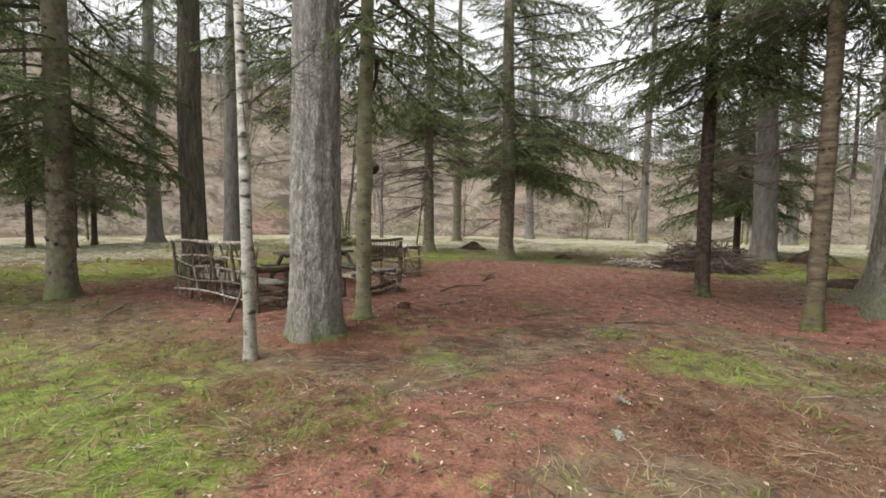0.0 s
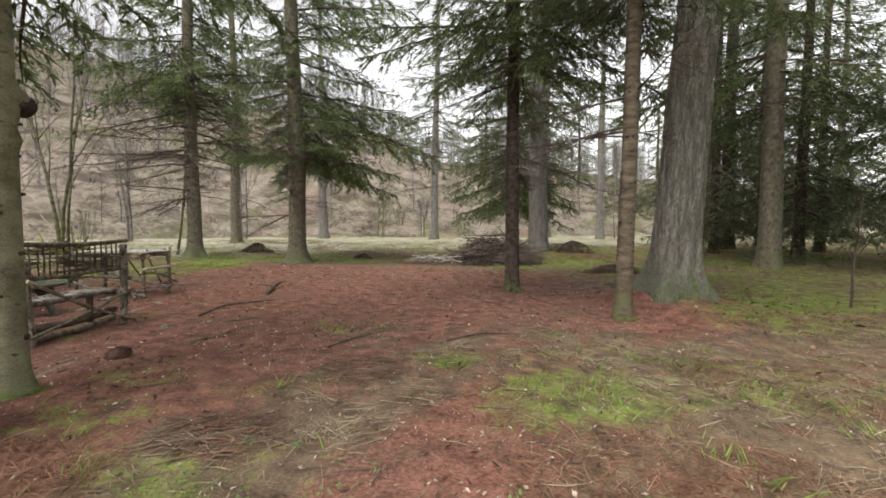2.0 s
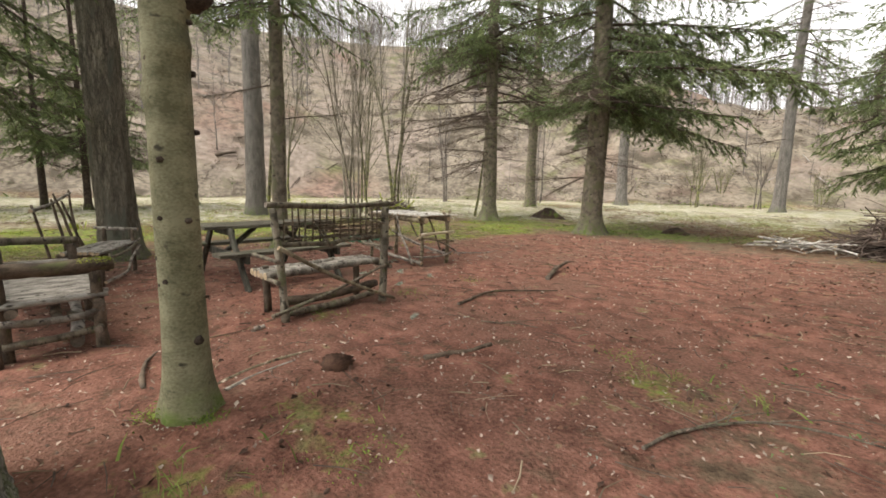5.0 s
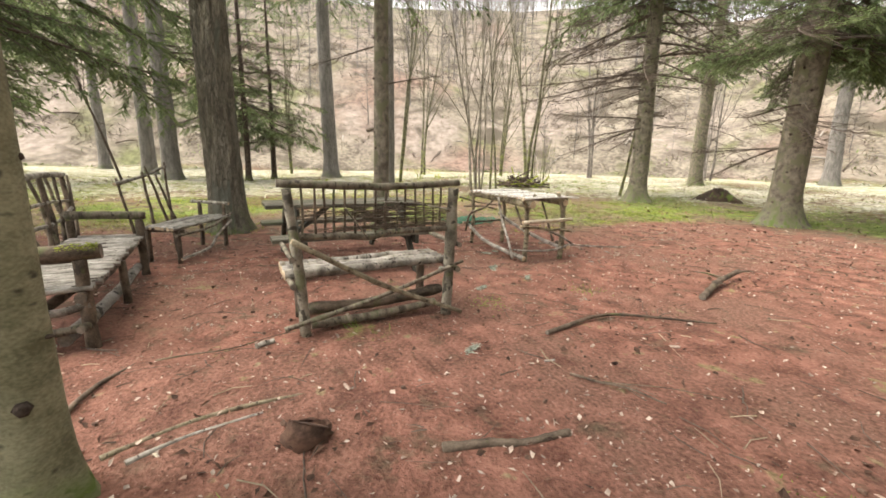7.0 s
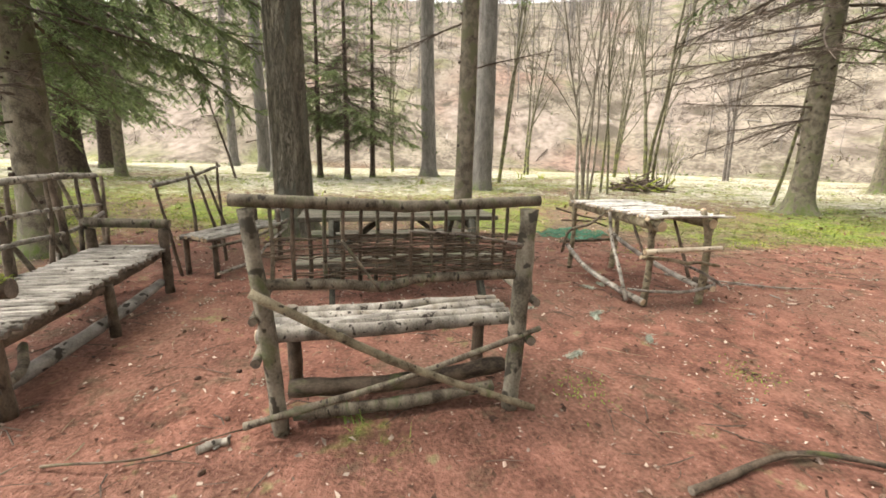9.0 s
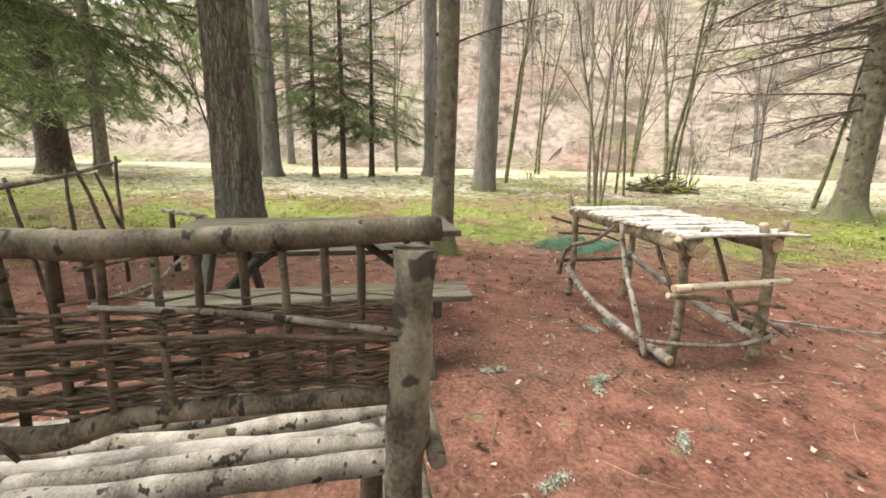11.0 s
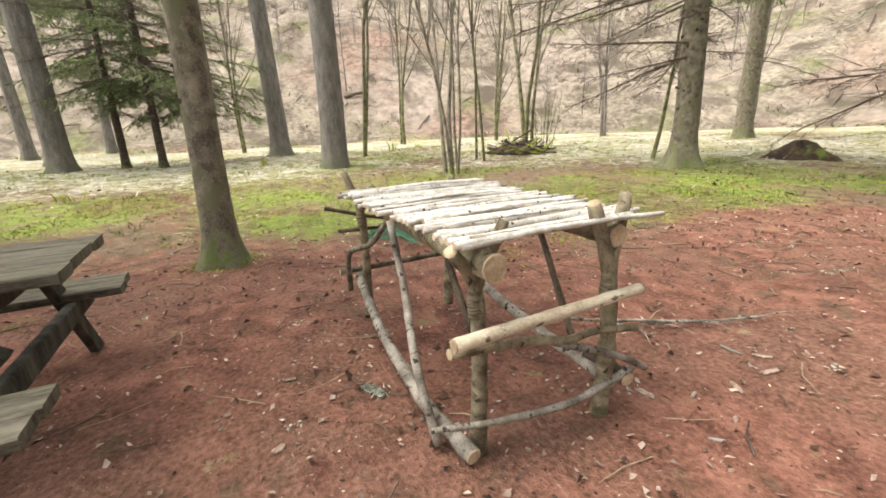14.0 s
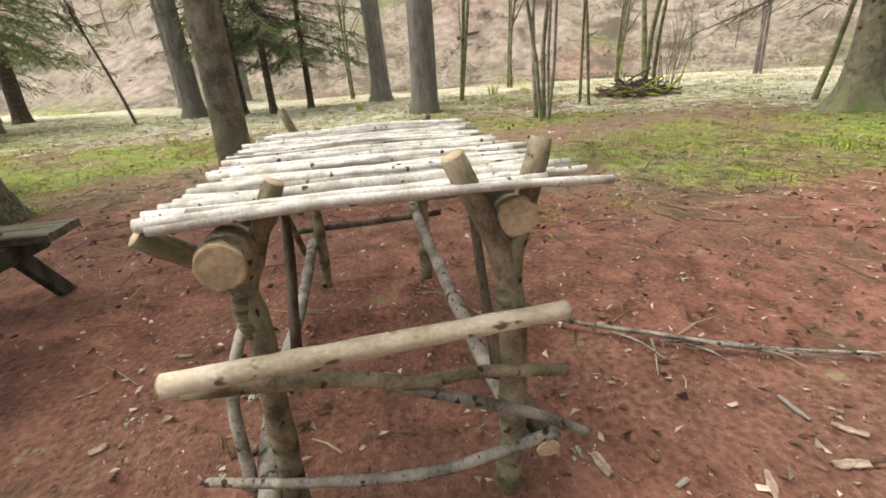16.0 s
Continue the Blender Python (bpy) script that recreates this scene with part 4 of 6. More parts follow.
bare_tree("hazel_clump", 620, -18.4, 17.6, 10.0, 0.085, "mossy hazel stems rising from a stick pile", 3, spread=0.045, first=0.25)
bare_tree("hazel_shoots", 622, -18.0, 18.0, 2.4, 0.014, "bushy sheaf of mossy young hazel shoots", 14, spread=0.22, first=0.3, depth=1)
bare_tree("alder_stem", 630, -21.6, 12.7, 11, 0.085, "pair of slim mossy stems on the meadow", 2, spread=0.03, first=0.4)
bare_tree("hazel_clump", 640, -17.3, 15.0, 9.5, 0.06, "two slim bare mossy stems on the meadow", 2, spread=0.02, first=0.35)
bare_tree("sapling", 650, -13.95, 18.4, 5.5, 0.06, "thin crooked sapling with mossy foot", 1, lean=(0.10, 0.12), first=0.4)
bare_tree("sapling", 660, -22.3, 2.1, 6.0, 0.06, "thin dark leaning sapling", 1, M_TWIG, lean=(0.0, -0.18), first=0.4)
bare_tree("sapling", 670, 5.2, 9.8, 2.2, 0.03, "short dead sapling stem in the moss", 1, M_TWIG, lean=(-0.05, 0.05), depth=1)
for k, (x, y, h, r, st) in enumerate([(-25.5, 21.0, 9, 0.07, 3), (-24.0, 27.0, 8, 0.07, 4), (-27.5, 16.5, 10, 0.08, 2), (-20.0, 33.0, 9, 0.08, 3), (-10.5, 38.5, 6, 0.06, 5), (-7.0, 39.5, 5, 0.05, 6), (1.0, 39.0, 7, 0.07, 4), (10.0, 41.0, 9, 0.08, 3), (-29.5, 9.0, 10, 0.08, 2)]):
    bare_tree("alder_stem", 680 + k, x, y, h, r, "slim bare stems at the foot of the hill", min(st, 3), (M_SLIM, M_GREYTWIG)[k % 2], spread=0.035, first=0.25)

for k, (x, y) in enumerate([(-12.0, 45.1), (-10.4, 45.5), (-4.2, 46.4)]):
    bare_tree("coppice_stool", 740 + k, x, y, 2.6, 0.028, "mossy coppice stool with upright bare shoots on the bank", 9, spread=0.30, first=0.4, depth=1)

# the bare wood on the hillside, past counting


def far_kit(seed):
    """A thin leafless tree ten metres tall with a haze of fine upright twigs, in triangles."""
    g = np.random.default_rng(seed)
    S = Soup()
    z = np.linspace(-0.3, 10, 6)
    P = np.stack([np.cumsum(g.normal(0, 0.12, 6)), np.cumsum(g.normal(0, 0.12, 6)), z], -1)
    V, F = strip3(P, np.linspace(0.08, 0.015, 6))
    S.add(V, F)
    n = 110
    h = 1.5 + 8.3 * g.uniform(0, 1, n) ** 0.8
    o = np.stack([np.interp(h, z, P[:, 0]), np.interp(h, z, P[:, 1]), h], -1)
    a = g.uniform(0, 6.28, n)
    L = g.uniform(0.6, 3.2, n) * (1.15 - h / 14)
    d = np.stack([np.cos(a) * 0.85, np.sin(a) * 0.85, g.uniform(0.1, 0.9, n)], -1) * L[:, None]
    base = np.repeat(o, 1, 0)
    for k in range(2):
        start = base if k == 0 else base + d * g.uniform(0.3, 0.8, (n, 1))
        e = d if k == 0 else (d * 0.5 + g.normal(0, 0.35, (n, 3)))
        w = np.cross(e, g.normal(0, 1, (n, 3)))
        w *= (0.020 if k == 0 else 0.014) / (np.linalg.norm(w, axis=1)[:, None] + 1e-9)
        S.add(np.stack([start - w, start + w, start + e], 1).reshape(-1, 3), np.arange(3 * n).reshape(-1, 3))
    return S.arrays()


kits = [far_kit(800 + i) for i in range(5)]
fg = np.random.default_rng(9)
WOOD = Soup()
placed = 0
while placed < 2000:
    x, y = fg.uniform(-140, 95), fg.uniform(-65, 165)
    d = float(beyond(x, y))
    if d < 2 or d > 115 or fg.uniform() > 0.45 + d / 80:
        continue
    V, F, m = kits[fg.integers(5)]
    s, a = fg.uniform(0.35, 1.25) * (0.55 + 0.45 * min(1, d / 25)), fg.uniform(0, 6.28)
    c, sn = math.cos(a) * s, math.sin(a) * s
    WOOD.add(np.stack([x + V[:, 0] * c - V[:, 1] * sn, y + V[:, 0] * sn + V[:, 1] * c, hz(x, y) + V[:, 2] * s * fg.uniform(0.9, 1.2)], -1), F, 0)
    placed += 1
tagged(new("hillside_wood", WOOD.mesh("hillside_wood", [M_FARWOOD])), "hazy leafless woodland climbing the hillside", "woodland", kind="stuff")
for k, (x, y, h) in enumerate([(30, 78, 20), (22, 66, 16), (38, 92, 22), (12, 70, 17), (-2, 66, 14), (46, 70, 20)]):
    conifer(900 + 10 * k, x, y, 0.5, h, M_DARK, "far conifer on the hazy slope", 1.5, 4.2, 90, lite=True)
# ---------------------------------------------------------------- picnic table
pt = thing("picnic_table", (-7.93, 6.66, 0), "weathered green-grey wooden picnic table on red earth", "table")
for k in range(4):
    x = 0.35 - 0.155 - k * 0.158
    beam("top_board", pt, (x + 0.04, -0.91 + 0.008 * (k % 2), 0.73), (x + 0.04, 0.91 - 0.006 * (k % 3), 0.73 + 0.003 * (k % 2)), 0.151, 0.042, M_PLANK)
for s in (1, -1):
    for k in range(2):
        beam("seat_board", pt, (s * (0.555 + 0.142 * k), -0.90, 0.43), (s * (0.555 + 0.142 * k), 0.89 - 0.01 * k, 0.43), 0.136, 0.042, M_PLANK)
for y in (-0.63, 0.63):
    for s in (1, -1):
        beam("leg", pt, (s * 0.87, y, -0.02), (s * 0.33, y, 0.707), 0.045, 0.095, M_LEG, up=(1, 0, 0))
    beam("seat_bearer", pt, (-0.76, y + 0.048, 0.36), (0.76, y + 0.048, 0.36), 0.045, 0.095, M_LEG)
    beam("top_bearer", pt, (-0.31, y + 0.048, 0.66), (0.31, y + 0.048, 0.66), 0.045, 0.085, M_LEG)
    beam("brace", pt, (0, y * 0.94, 0.37), (0, y * 0.28, 0.69), 0.045, 0.095, M_LEG, up=(1, 0, 0), label="dark diagonal brace under the top")

# ---------------------------------------------------------------- bench with the woven back, its back to the walker
bb = thing("rustic_bench", (-5.7, 6.37, 0), "rustic log bench with woven stick back, facing the table", "bench", "rustic log seats")
log("back_post", bb, [(0, -0.55, -0.02), (0.01, -0.58, 0.5), (0, -0.64, 1.07)], 0.037, 0.031, M_POST, knots=5, seed=1, rough=0.11, seg=14)
log("back_post", bb, [(0.0, 0.60, -0.02), (0.01, 0.615, 0.5), (0, 0.64, 1.06)], 0.044, 0.041, M_POST, M_CUTOLD, knots=5, seed=2, rough=0.11, seg=14, label="lichened post with moss in its bark")
log("top_rail", bb, [(0, -0.70, 1.105), (-0.01, -0.1, 1.08), (0, 0.1, 1.075), (0.0, 0.69, 1.10)], 0.028, 0.026, M_LOG, knots=4, seed=3, n=20, label="smooth grey top rail")
log("lower_rail", bb, [(0, -0.60, 0.735), (0.0, -0.3, 0.725), (0.01, -0.05, 0.705), (0, 0.12, 0.735), (0, 0.62, 0.735)], 0.026, 0.022, M_LOG, knots=3, seed=4, n=18)
g = np.random.default_rng(70)
for k in range(15):
    y = -0.54 + k * 0.077 + g.uniform(-0.012, 0.012)
    log("spindle", bb, [(g.uniform(-0.01, 0.01), y + g.uniform(-0.015, 0.015), 0.72), (0, y, 1.08)], 0.0095, 0.0085, (M_LOGBROWN, M_LOG)[k % 3 == 0], seed=80 + k, wob=0.006, seg=6)
for k in range(58):
    wide_run = k % 8 == 0
    z = 0.752 + 0.20 * ((k * 0.618) % 1.0) ** 1.25
    ph = k % 2 * math.pi
    y0, y1 = (-0.62 + g.uniform(0, 0.1), g.uniform(0.1, 0.6)) if wide_run else (g.uniform(-0.30, 0.02) - 0.25 * (k % 7 == 3), 0.62 - g.uniform(0, 0.05))
    ys = np.linspace(y0, y1, 15)
    tilt, bow = g.uniform(-0.035, 0.035), g.uniform(-0.015, 0.025)
    pts = [(0.014 * math.cos(math.pi * (y + 0.54) / 0.077 + ph), y, max(0.747, z + tilt * y + bow * (1 - (y / 0.6) ** 2) + g.uniform(-0.003, 0.003))) for y in ys]
    log("withy", bb, pts, g.uniform(0.0028, 0.0042), 0.002, (M_WITHY, M_LOGBROWN, M_WITHY, M_LOG)[k % 4], seed=120 + k, seg=6, n=26)
log("loose_stick", bb, [(0.03, 0.63, 0.885), (0.03, 0.3, 0.945), (0.02, 0.05, 0.965)], 0.008, 0.005, M_LOGPALE, M_CUT, seed=150, seg=6)
log("loose_stick", bb, [(0.03, 0.60, 0.875), (0.035, 0.2, 0.905), (0.03, -0.2, 0.89)], 0.006, 0.004, M_WITHY, M_CUT, seed=151, seg=6)
log("loose_stick", bb, [(0.035, -0.25, 0.93), (0.04, -0.17, 0.82), (0.05, -0.08, 0.69)], 0.008, 0.005, M_LOG, M_CUT, seed=152, seg=6)
for k, (x, r, w, m) in enumerate([(-0.16, 0.038, 0.01, M_LOGPALE), (-0.24, 0.034, 0.015, M_LOGPALE), (-0.31, 0.036, 0.02, M_SLAT), (-0.385, 0.034, 0.02, M_LOGPALE), (-0.46, 0.036, 0.01, M_LOGPALE)]):
    log("seat_log", bb, [(x, -0.66, 0.425 - 0.01 * (k % 2)), (x + 0.01, 0, 0.43), (x - 0.005, 0.66, 0.44)], r, r * 0.86, m, M_CUT, knots=4, seed=160 + k, wob=w, n=20)
log("brace", bb, [(0.075, -0.63, 0.72), (0.085, 0.0, 0.35), (0.08, 0.70, 0.03)], 0.021, 0.017, M_LOGGREEN, M_CUT, seed=170, knots=3, n=18, label="long greenish diagonal brace")
log("brace", bb, [(0.05, -0.70, 0.085), (0.045, 0.0, 0.24), (0.05, 0.72, 0.46)], 0.018, 0.014, M_LOG, seed=171, knots=3, n=18)
log("ground_log", bb, [(-0.12, -0.52, 0.16), (-0.10, 0.0, 0.15), (-0.12, 0.60, 0.19)], 0.045, 0.042, M_LOGBROWN, seed=172, knots=3, rough=0.12, label="rotting log under the seat")
log("ground_log", bb, [(-0.06, -0.50, 0.055), (-0.05, 0.0, 0.06), (-0.06, 0.52, 0.10)], 0.035, 0.03, M_LOG, seed=173, knots=2)
log("front_leg", bb, [(-0.44, -0.52, -0.02), (-0.45, -0.53, 0.47)], 0.04, 0.036, M_LOGBROWN, seed=174)
log("front_leg", bb, [(-0.44, 0.55, -0.02), (-0.45, 0.56, 0.47)], 0.04, 0.036, M_LOGBROWN, seed=175)
for k, (y, z, r) in enumerate([(-0.63, 0.39, 0.022), (0.67, 0.395, 0.025), (-0.63, 0.585, 0.019), (0.685, 0.60, 0.021)]):
    log("side_bearer", bb, [(0.06, y, z), (-0.5, y, z + 0.01)], r, r, M_LOG, seed=176 + k)

# ---------------------------------------------------------------- long bench with arms and slatted seat
ba = thing("rustic_bench", (-7.1, 4.25, 0), "long rustic bench with slatted seat, log arms and stick back", "bench", "rustic log seats")
g = np.random.default_rng(71)
for k in range(56):
    x = -1.08 + k * 0.0388
    log("slat", ba, [(x + g.uniform(-0.012, 0.012), -0.30, 0.415 + g.uniform(-0.006, 0.006)), (x + g.uniform(-0.012, 0.012), 0.30 + g.uniform(-0.035, 0.03), 0.415 + g.uniform(-0.006, 0.006))], 0.019, 0.017, M_SLAT, M_CUTOLD, seed=200 + k, wob=0.006, seg=6, n=7)
for y, z in ((0.24, 0.365), (-0.24, 0.365)):
    log("seat_bearer", ba, [(-1.12, y, z), (0, y, z - 0.01), (1.10, y, z)], 0.04, 0.035, M_LOGBROWN, seed=260 + int(y * 10), knots=4, n=20)
for k, (x, y, h, r) in enumerate([(1.02, 0.25, 0.60, 0.043), (-0.97, 0.30, 0.60, 0.042), (0.03, 0.29, 0.37, 0.032), (1.0, -0.28, 0.60, 0.04), (-1.0, -0.28, 0.60, 0.04)]):
    log("leg", ba, [(x, y, -0.02), (x - 0.01, y - 0.01, h)], r, r * 0.9, M_LOGBROWN, seed=265 + k, knots=2, rough=0.09)
log("arm", ba, [(1.02, -0.34, 0.66), (1.0, 0.0, 0.64), (1.0, 0.36, 0.645)], 0.055, 0.05, M_LOGBROWN, M_CUTOLD, seed=270, knots=3, label="dark arm log capped with green moss", rough=0.1)
log("arm", ba, [(-1.0, -0.34, 0.66), (-0.98, 0.0, 0.65), (-0.99, 0.35, 0.635)], 0.042, 0.038, M_LOG, M_CUTOLD, seed=271, knots=3)
mS = Soup()
gm = np.random.default_rng(33)
mo = np.stack([1.0 + gm.normal(0, 0.03, 700), gm.uniform(0.13, 0.35, 700), 0.685 + gm.uniform(-0.02, 0.008, 700)], -1)
md = np.stack([gm.normal(0, 0.010, 700), gm.normal(0, 0.010, 700), gm.uniform(0.002, 0.011, 700)], -1)
mw = np.cross(md, gm.normal(0, 1, (700, 3)))
mw *= 0.005 / (np.linalg.norm(mw, axis=1)[:, None] + 1e-9)
mS.add(np.stack([mo - mw, mo + mw, mo + md], 1).reshape(-1, 3), np.arange(2100).reshape(-1, 3), 0)
tagged(part("moss_cap", mS.mesh("moss_cap", [M_LIME]), ba, "bright green moss on the arm"), kind="stuff")
for k, x in enumerate((-1.38, -0.75, -0.12, 0.5, 1.08)):
    log("back_post", ba, [(x + 0.04, -0.33, -0.02 if k in (0, 4) else 0.36), (x, -0.36, 0.7), (x - 0.01, -0.40, 1.05)], 0.030, 0.024, M_LOGBROWN, seed=280 + k, wob=0.01)
log("top_rail", ba, [(-1.42, -0.39, 1.04), (-0.8, -0.40, 1.06), (0.0, -0.40, 1.05), (1.15, -0.39, 1.08)], 0.026, 0.03, M_LOGPALE, M_CUT, seed=286, knots=4, n=22)
log("middle_rail", ba, [(-1.44, -0.36, 0.765), (-0.6, -0.36, 0.83), (0.3, -0.36, 0.83), (1.1, -0.36, 0.80)], 0.014, 0.018, M_LOGPALE, seed=287, n=20, wob=0.02)
log("middle_rail", ba, [(-1.40, -0.34, 0.70), (-0.9, -0.34, 0.60), (-0.1, -0.34, 0.62), (1.1, -0.34, 0.58)], 0.017, 0.02, M_LOGPALE, seed=288, n=20, wob=0.02)
for k in range(7):
    x = -1.28 + 0.37 * k
    log("low_lattice", ba, [(x, -0.33, 0.02), (x + (0.30 if k % 2 else -0.16), -0.37, 0.60)], 0.016, 0.012, (M_LOGPALE, M_LOGBROWN)[k % 2], seed=1290 + k, wob=0.02)
log("low_rail", ba, [(-1.40, -0.37, 0.16), (-0.4, -0.38, 0.21), (0.5, -0.37, 0.17), (1.1, -0.36, 0.20)], 0.02, 0.016, M_LOGPALE, M_CUT, seed=1300, n=20, wob=0.015)
log("low_rail", ba, [(-1.38, -0.37, 0.40), (-0.5, -0.38, 0.36), (0.4, -0.37, 0.42), (1.1, -0.36, 0.38)], 0.019, 0.016, M_LOG, M_CUT, seed=1301, n=20, wob=0.015)
for k in range(12):
    x = -1.3 + 0.205 * k
    log("zigzag_stick", ba, [(x, -0.31, 0.40), (x + (0.24 if k % 2 else -0.20), -0.38, 1.03)], 0.019, 0.014, (M_LOGBROWN, M_LOG)[k % 2], seed=290 + k, wob=0.02)
log("ground_rail", ba, [(1.0, 0.10, 0.06), (0.0, 0.20, 0.07), (-0.95, 0.24, 0.10)], 0.045, 0.04, M_SLAT, seed=300, knots=2, n=20, label="grey rail lying on the earth")
log("stretcher", ba, [(1.12, 0.22, 0.16), (0.9, 0.26, 0.17), (0.6, 0.1, 0.2)], 0.026, 0.022, M_LOG, seed=301)
log("stretcher", ba, [(1.0, 0.0, 0.27), (0.0, 0.05, 0.25), (-0.95, 0.1, 0.27)], 0.035, 0.03, M_LOGBROWN, seed=302, n=18)
log("prop", ba, [(1.35, -0.95, 0.0), (1.0, -0.55, 0.3), (0.75, -0.34, 0.60)], 0.022, 0.018, M_LOGBROWN, seed=303, label="slanting prop behind the back")
log("end_rail", ba, [(1.02, -0.30, 0.12), (1.04, 0.0, 0.13), (1.03, 0.27, 0.15)], 0.03, 0.026, M_LOG, seed=304)
log("end_rail", ba, [(1.02, -0.30, 0.29), (1.05, 0.0, 0.27), (1.03, 0.27, 0.30)], 0.028, 0.026, M_LOGPALE, seed=305, wob=0.02)

# ---------------------------------------------------------------- small bench behind it
bc = thing("rustic_bench", (-9.15, 4.75, 0), "small rustic bench with pole seat and splayed stick back", "bench", "rustic log seats", 152)
g = np.random.default_rng(72)
for k in range(9):
    y = -0.02 - 0.048 * k
    log("seat_pole", bc, [(-0.62 + g.uniform(-0.05, 0.05), y, 0.42), (0.0, y + g.uniform(-0.02, 0.02), 0.425), (0.66 + g.uniform(-0.06, 0.06), y, 0.42)], 0.02, 0.017, M_SLAT, M_CUT, seed=310 + k, wob=0.01, seg=6)
for k, (x, y, h) in enumerate([(-0.52, -0.02, 0.41), (0.55, -0.04, 0.62), (-0.52, -0.38, 0.41), (0.55, -0.38, 0.60)]):
    log("leg", bc, [(x, y, -0.02), (x, y, h)], 0.03, 0.026, M_LOGBROWN, seed=320 + k)
for x in (-0.5, 0.5):
    log("seat_bearer", bc, [(x, 0.06, 0.385), (x, -0.46, 0.385)], 0.024, 0.022, M_LOGBROWN, seed=325 + int(x))
for k, (x0, x1, h) in enumerate([(-0.55, -0.62, 1.0), (0.1, 0.24, 1.16), (-0.3, -0.2, 1.05), (-0.02, -0.14, 1.12), (0.14, 0.04, 1.02)]):
    log("back_stick", bc, [(x0, 0.05, 0.0 if k < 2 else 0.40), (x1, 0.20, h)], 0.019, 0.013, M_LOGBROWN, seed=330 + k, wob=0.015)
log("top_rail", bc, [(-0.68, 0.18, 0.93), (-0.2, 0.19, 1.0), (0.28, 0.20, 1.12)], 0.021, 0.017, M_LOGPALE, M_CUT, seed=336, knots=2)
log("arm", bc, [(0.56, 0.08, 0.625), (0.56, -0.45, 0.60)], 0.024, 0.022, M_LOGPALE, M_CUT, seed=337)
log("curved_brace", bc, [(-0.55, -0.42, 0.05), (-0.1, -0.50, 0.10), (0.2, -0.46, 0.22), (0.62, -0.44, 0.36)], 0.018, 0.014, M_LOGPALE, M_CUT, seed=338)
log("curved_brace", bc, [(-0.62, -0.42, 0.34), (0.0, -0.48, 0.36), (0.66, -0.44, 0.46)], 0.017, 0.014, M_LOG, seed=339)

# ---------------------------------------------------------------- stick table
st = thing("stick_table", (-7.6, 9.06, 0), "rustic table of pale birch sticks on forked posts", "table")


def forked_post(x, y, fork, a, b, r, seed, label=""):
    """A post with two tines above the fork; a, b: the tines' ends."""
    S = Soup()
    g = np.random.default_rng(seed)
    for pts, r0, r1 in (([(x, y, -0.03), (x + 0.012, y + 0.01, fork * 0.5), (x, y + 0.005, fork), a], r, r * 0.66), ([(x, y + 0.004, fork - 0.10), (x + 0.004, y + 0.005, fork), b], r * 0.8, r * 0.62)):
        V, F, c = tube(spline(pts, 16), np.linspace(r0, r1, 16) * (1 + 0.05 * g.normal(size=16)), 10, 0.07, g)
        S.add(V, F, c)
    me = S.mesh("forked_post", [M_LOGGREEN, M_CUT], True)
    lay_grain(me, spline([(x, y, 0), (x, y, fork), a], 16), np.full(16, r), 10, seed * 3.0)
    return part("forked_post", me, st, label)


forked_post(0.59, -0.275, 0.645, (0.665, -0.395, 0.81), (0.605, -0.165, 0.865), 0.033, 1)
forked_post(0.64, 0.275, 0.62, (0.66, 0.165, 0.89), (0.63, 0.355, 0.905), 0.037, 2, "brown forked post holding the bearer")
forked_post(-0.76, -0.27, 0.70, (-0.78, -0.34, 0.93), (-0.75, -0.18, 0.84), 0.030, 3)
forked_post(-0.71, 0.27, 0.68, (-0.73, 0.20, 0.82), (-0.72, 0.34, 0.86), 0.034, 4)
log("bearer", st, [(0.70, -0.265, 0.745), (0.0, -0.26, 0.76), (-0.85, -0.25, 0.775)], 0.048, 0.042, M_LOGGREEN, M_CUT, seed=340, n=18, label="thick birch bearer with a pale sawn end")
log("bearer", st, [(0.66, 0.295, 0.755), (0.0, 0.285, 0.77), (-0.83, 0.28, 0.775)], 0.042, 0.04, M_LOGGREEN, M_CUT, seed=341, n=18, label="thick birch bearer with a pale sawn end")
g = np.random.default_rng(73)
x = 0.70
k = 0
while x > -0.66:
    r = g.uniform(0.0075, 0.0140)
    x -= r
    sk = g.uniform(-0.018, 0.018)
    f = (0.70 - x) / 1.36
    lo, hi = -0.345 - 0.05 * f + g.uniform(-0.05, 0.05), 0.43 + g.uniform(-0.09, 0.05)
    zz = 0.812 + r * 0.9 + 0.005 * (k % 2)
    log("top_stick", st, [(x + sk, lo, zz + g.uniform(-0.004, 0.004)), (x + g.uniform(-0.012, 0.012), 0.05, zz + g.uniform(-0.004, 0.008)), (x - sk, hi, zz)], r, r * g.uniform(0.78, 1.0), (M_TABLESTICK, M_TABLESTICK, M_LOGPALE, M_TABLESTICK)[k % 4], M_CUT, seed=350 + k, seg=8, n=18, knots=1, wob=0.007)
    x -= r * 0.86
    k += 1
log("end_rail", st, [(0.71, -0.415, 0.53), (0.70, 0.0, 0.535), (0.69, 0.395, 0.54)], 0.024, 0.022, M_PEELED, M_CUT, seed=400, n=18, knots=0, rough=0.03, label="thick pale birch rail across the end")
log("low_branch", st, [(0.66, -0.41, 0.475), (0.66, -0.1, 0.44), (0.68, 0.05, 0.41), (0.68, 0.2, 0.41), (0.68, 0.41, 0.37)], 0.019, 0.013, M_LOGGREEN, M_CUT, seed=401, n=18, knots=3)
log("low_branch", st, [(0.67, -0.02, 0.42), (0.69, 0.2, 0.33), (0.69, 0.34, 0.26), (0.70, 0.46, 0.185)], 0.014, 0.013, M_LOGPALE, M_CUT, seed=402, n=14, knots=2)
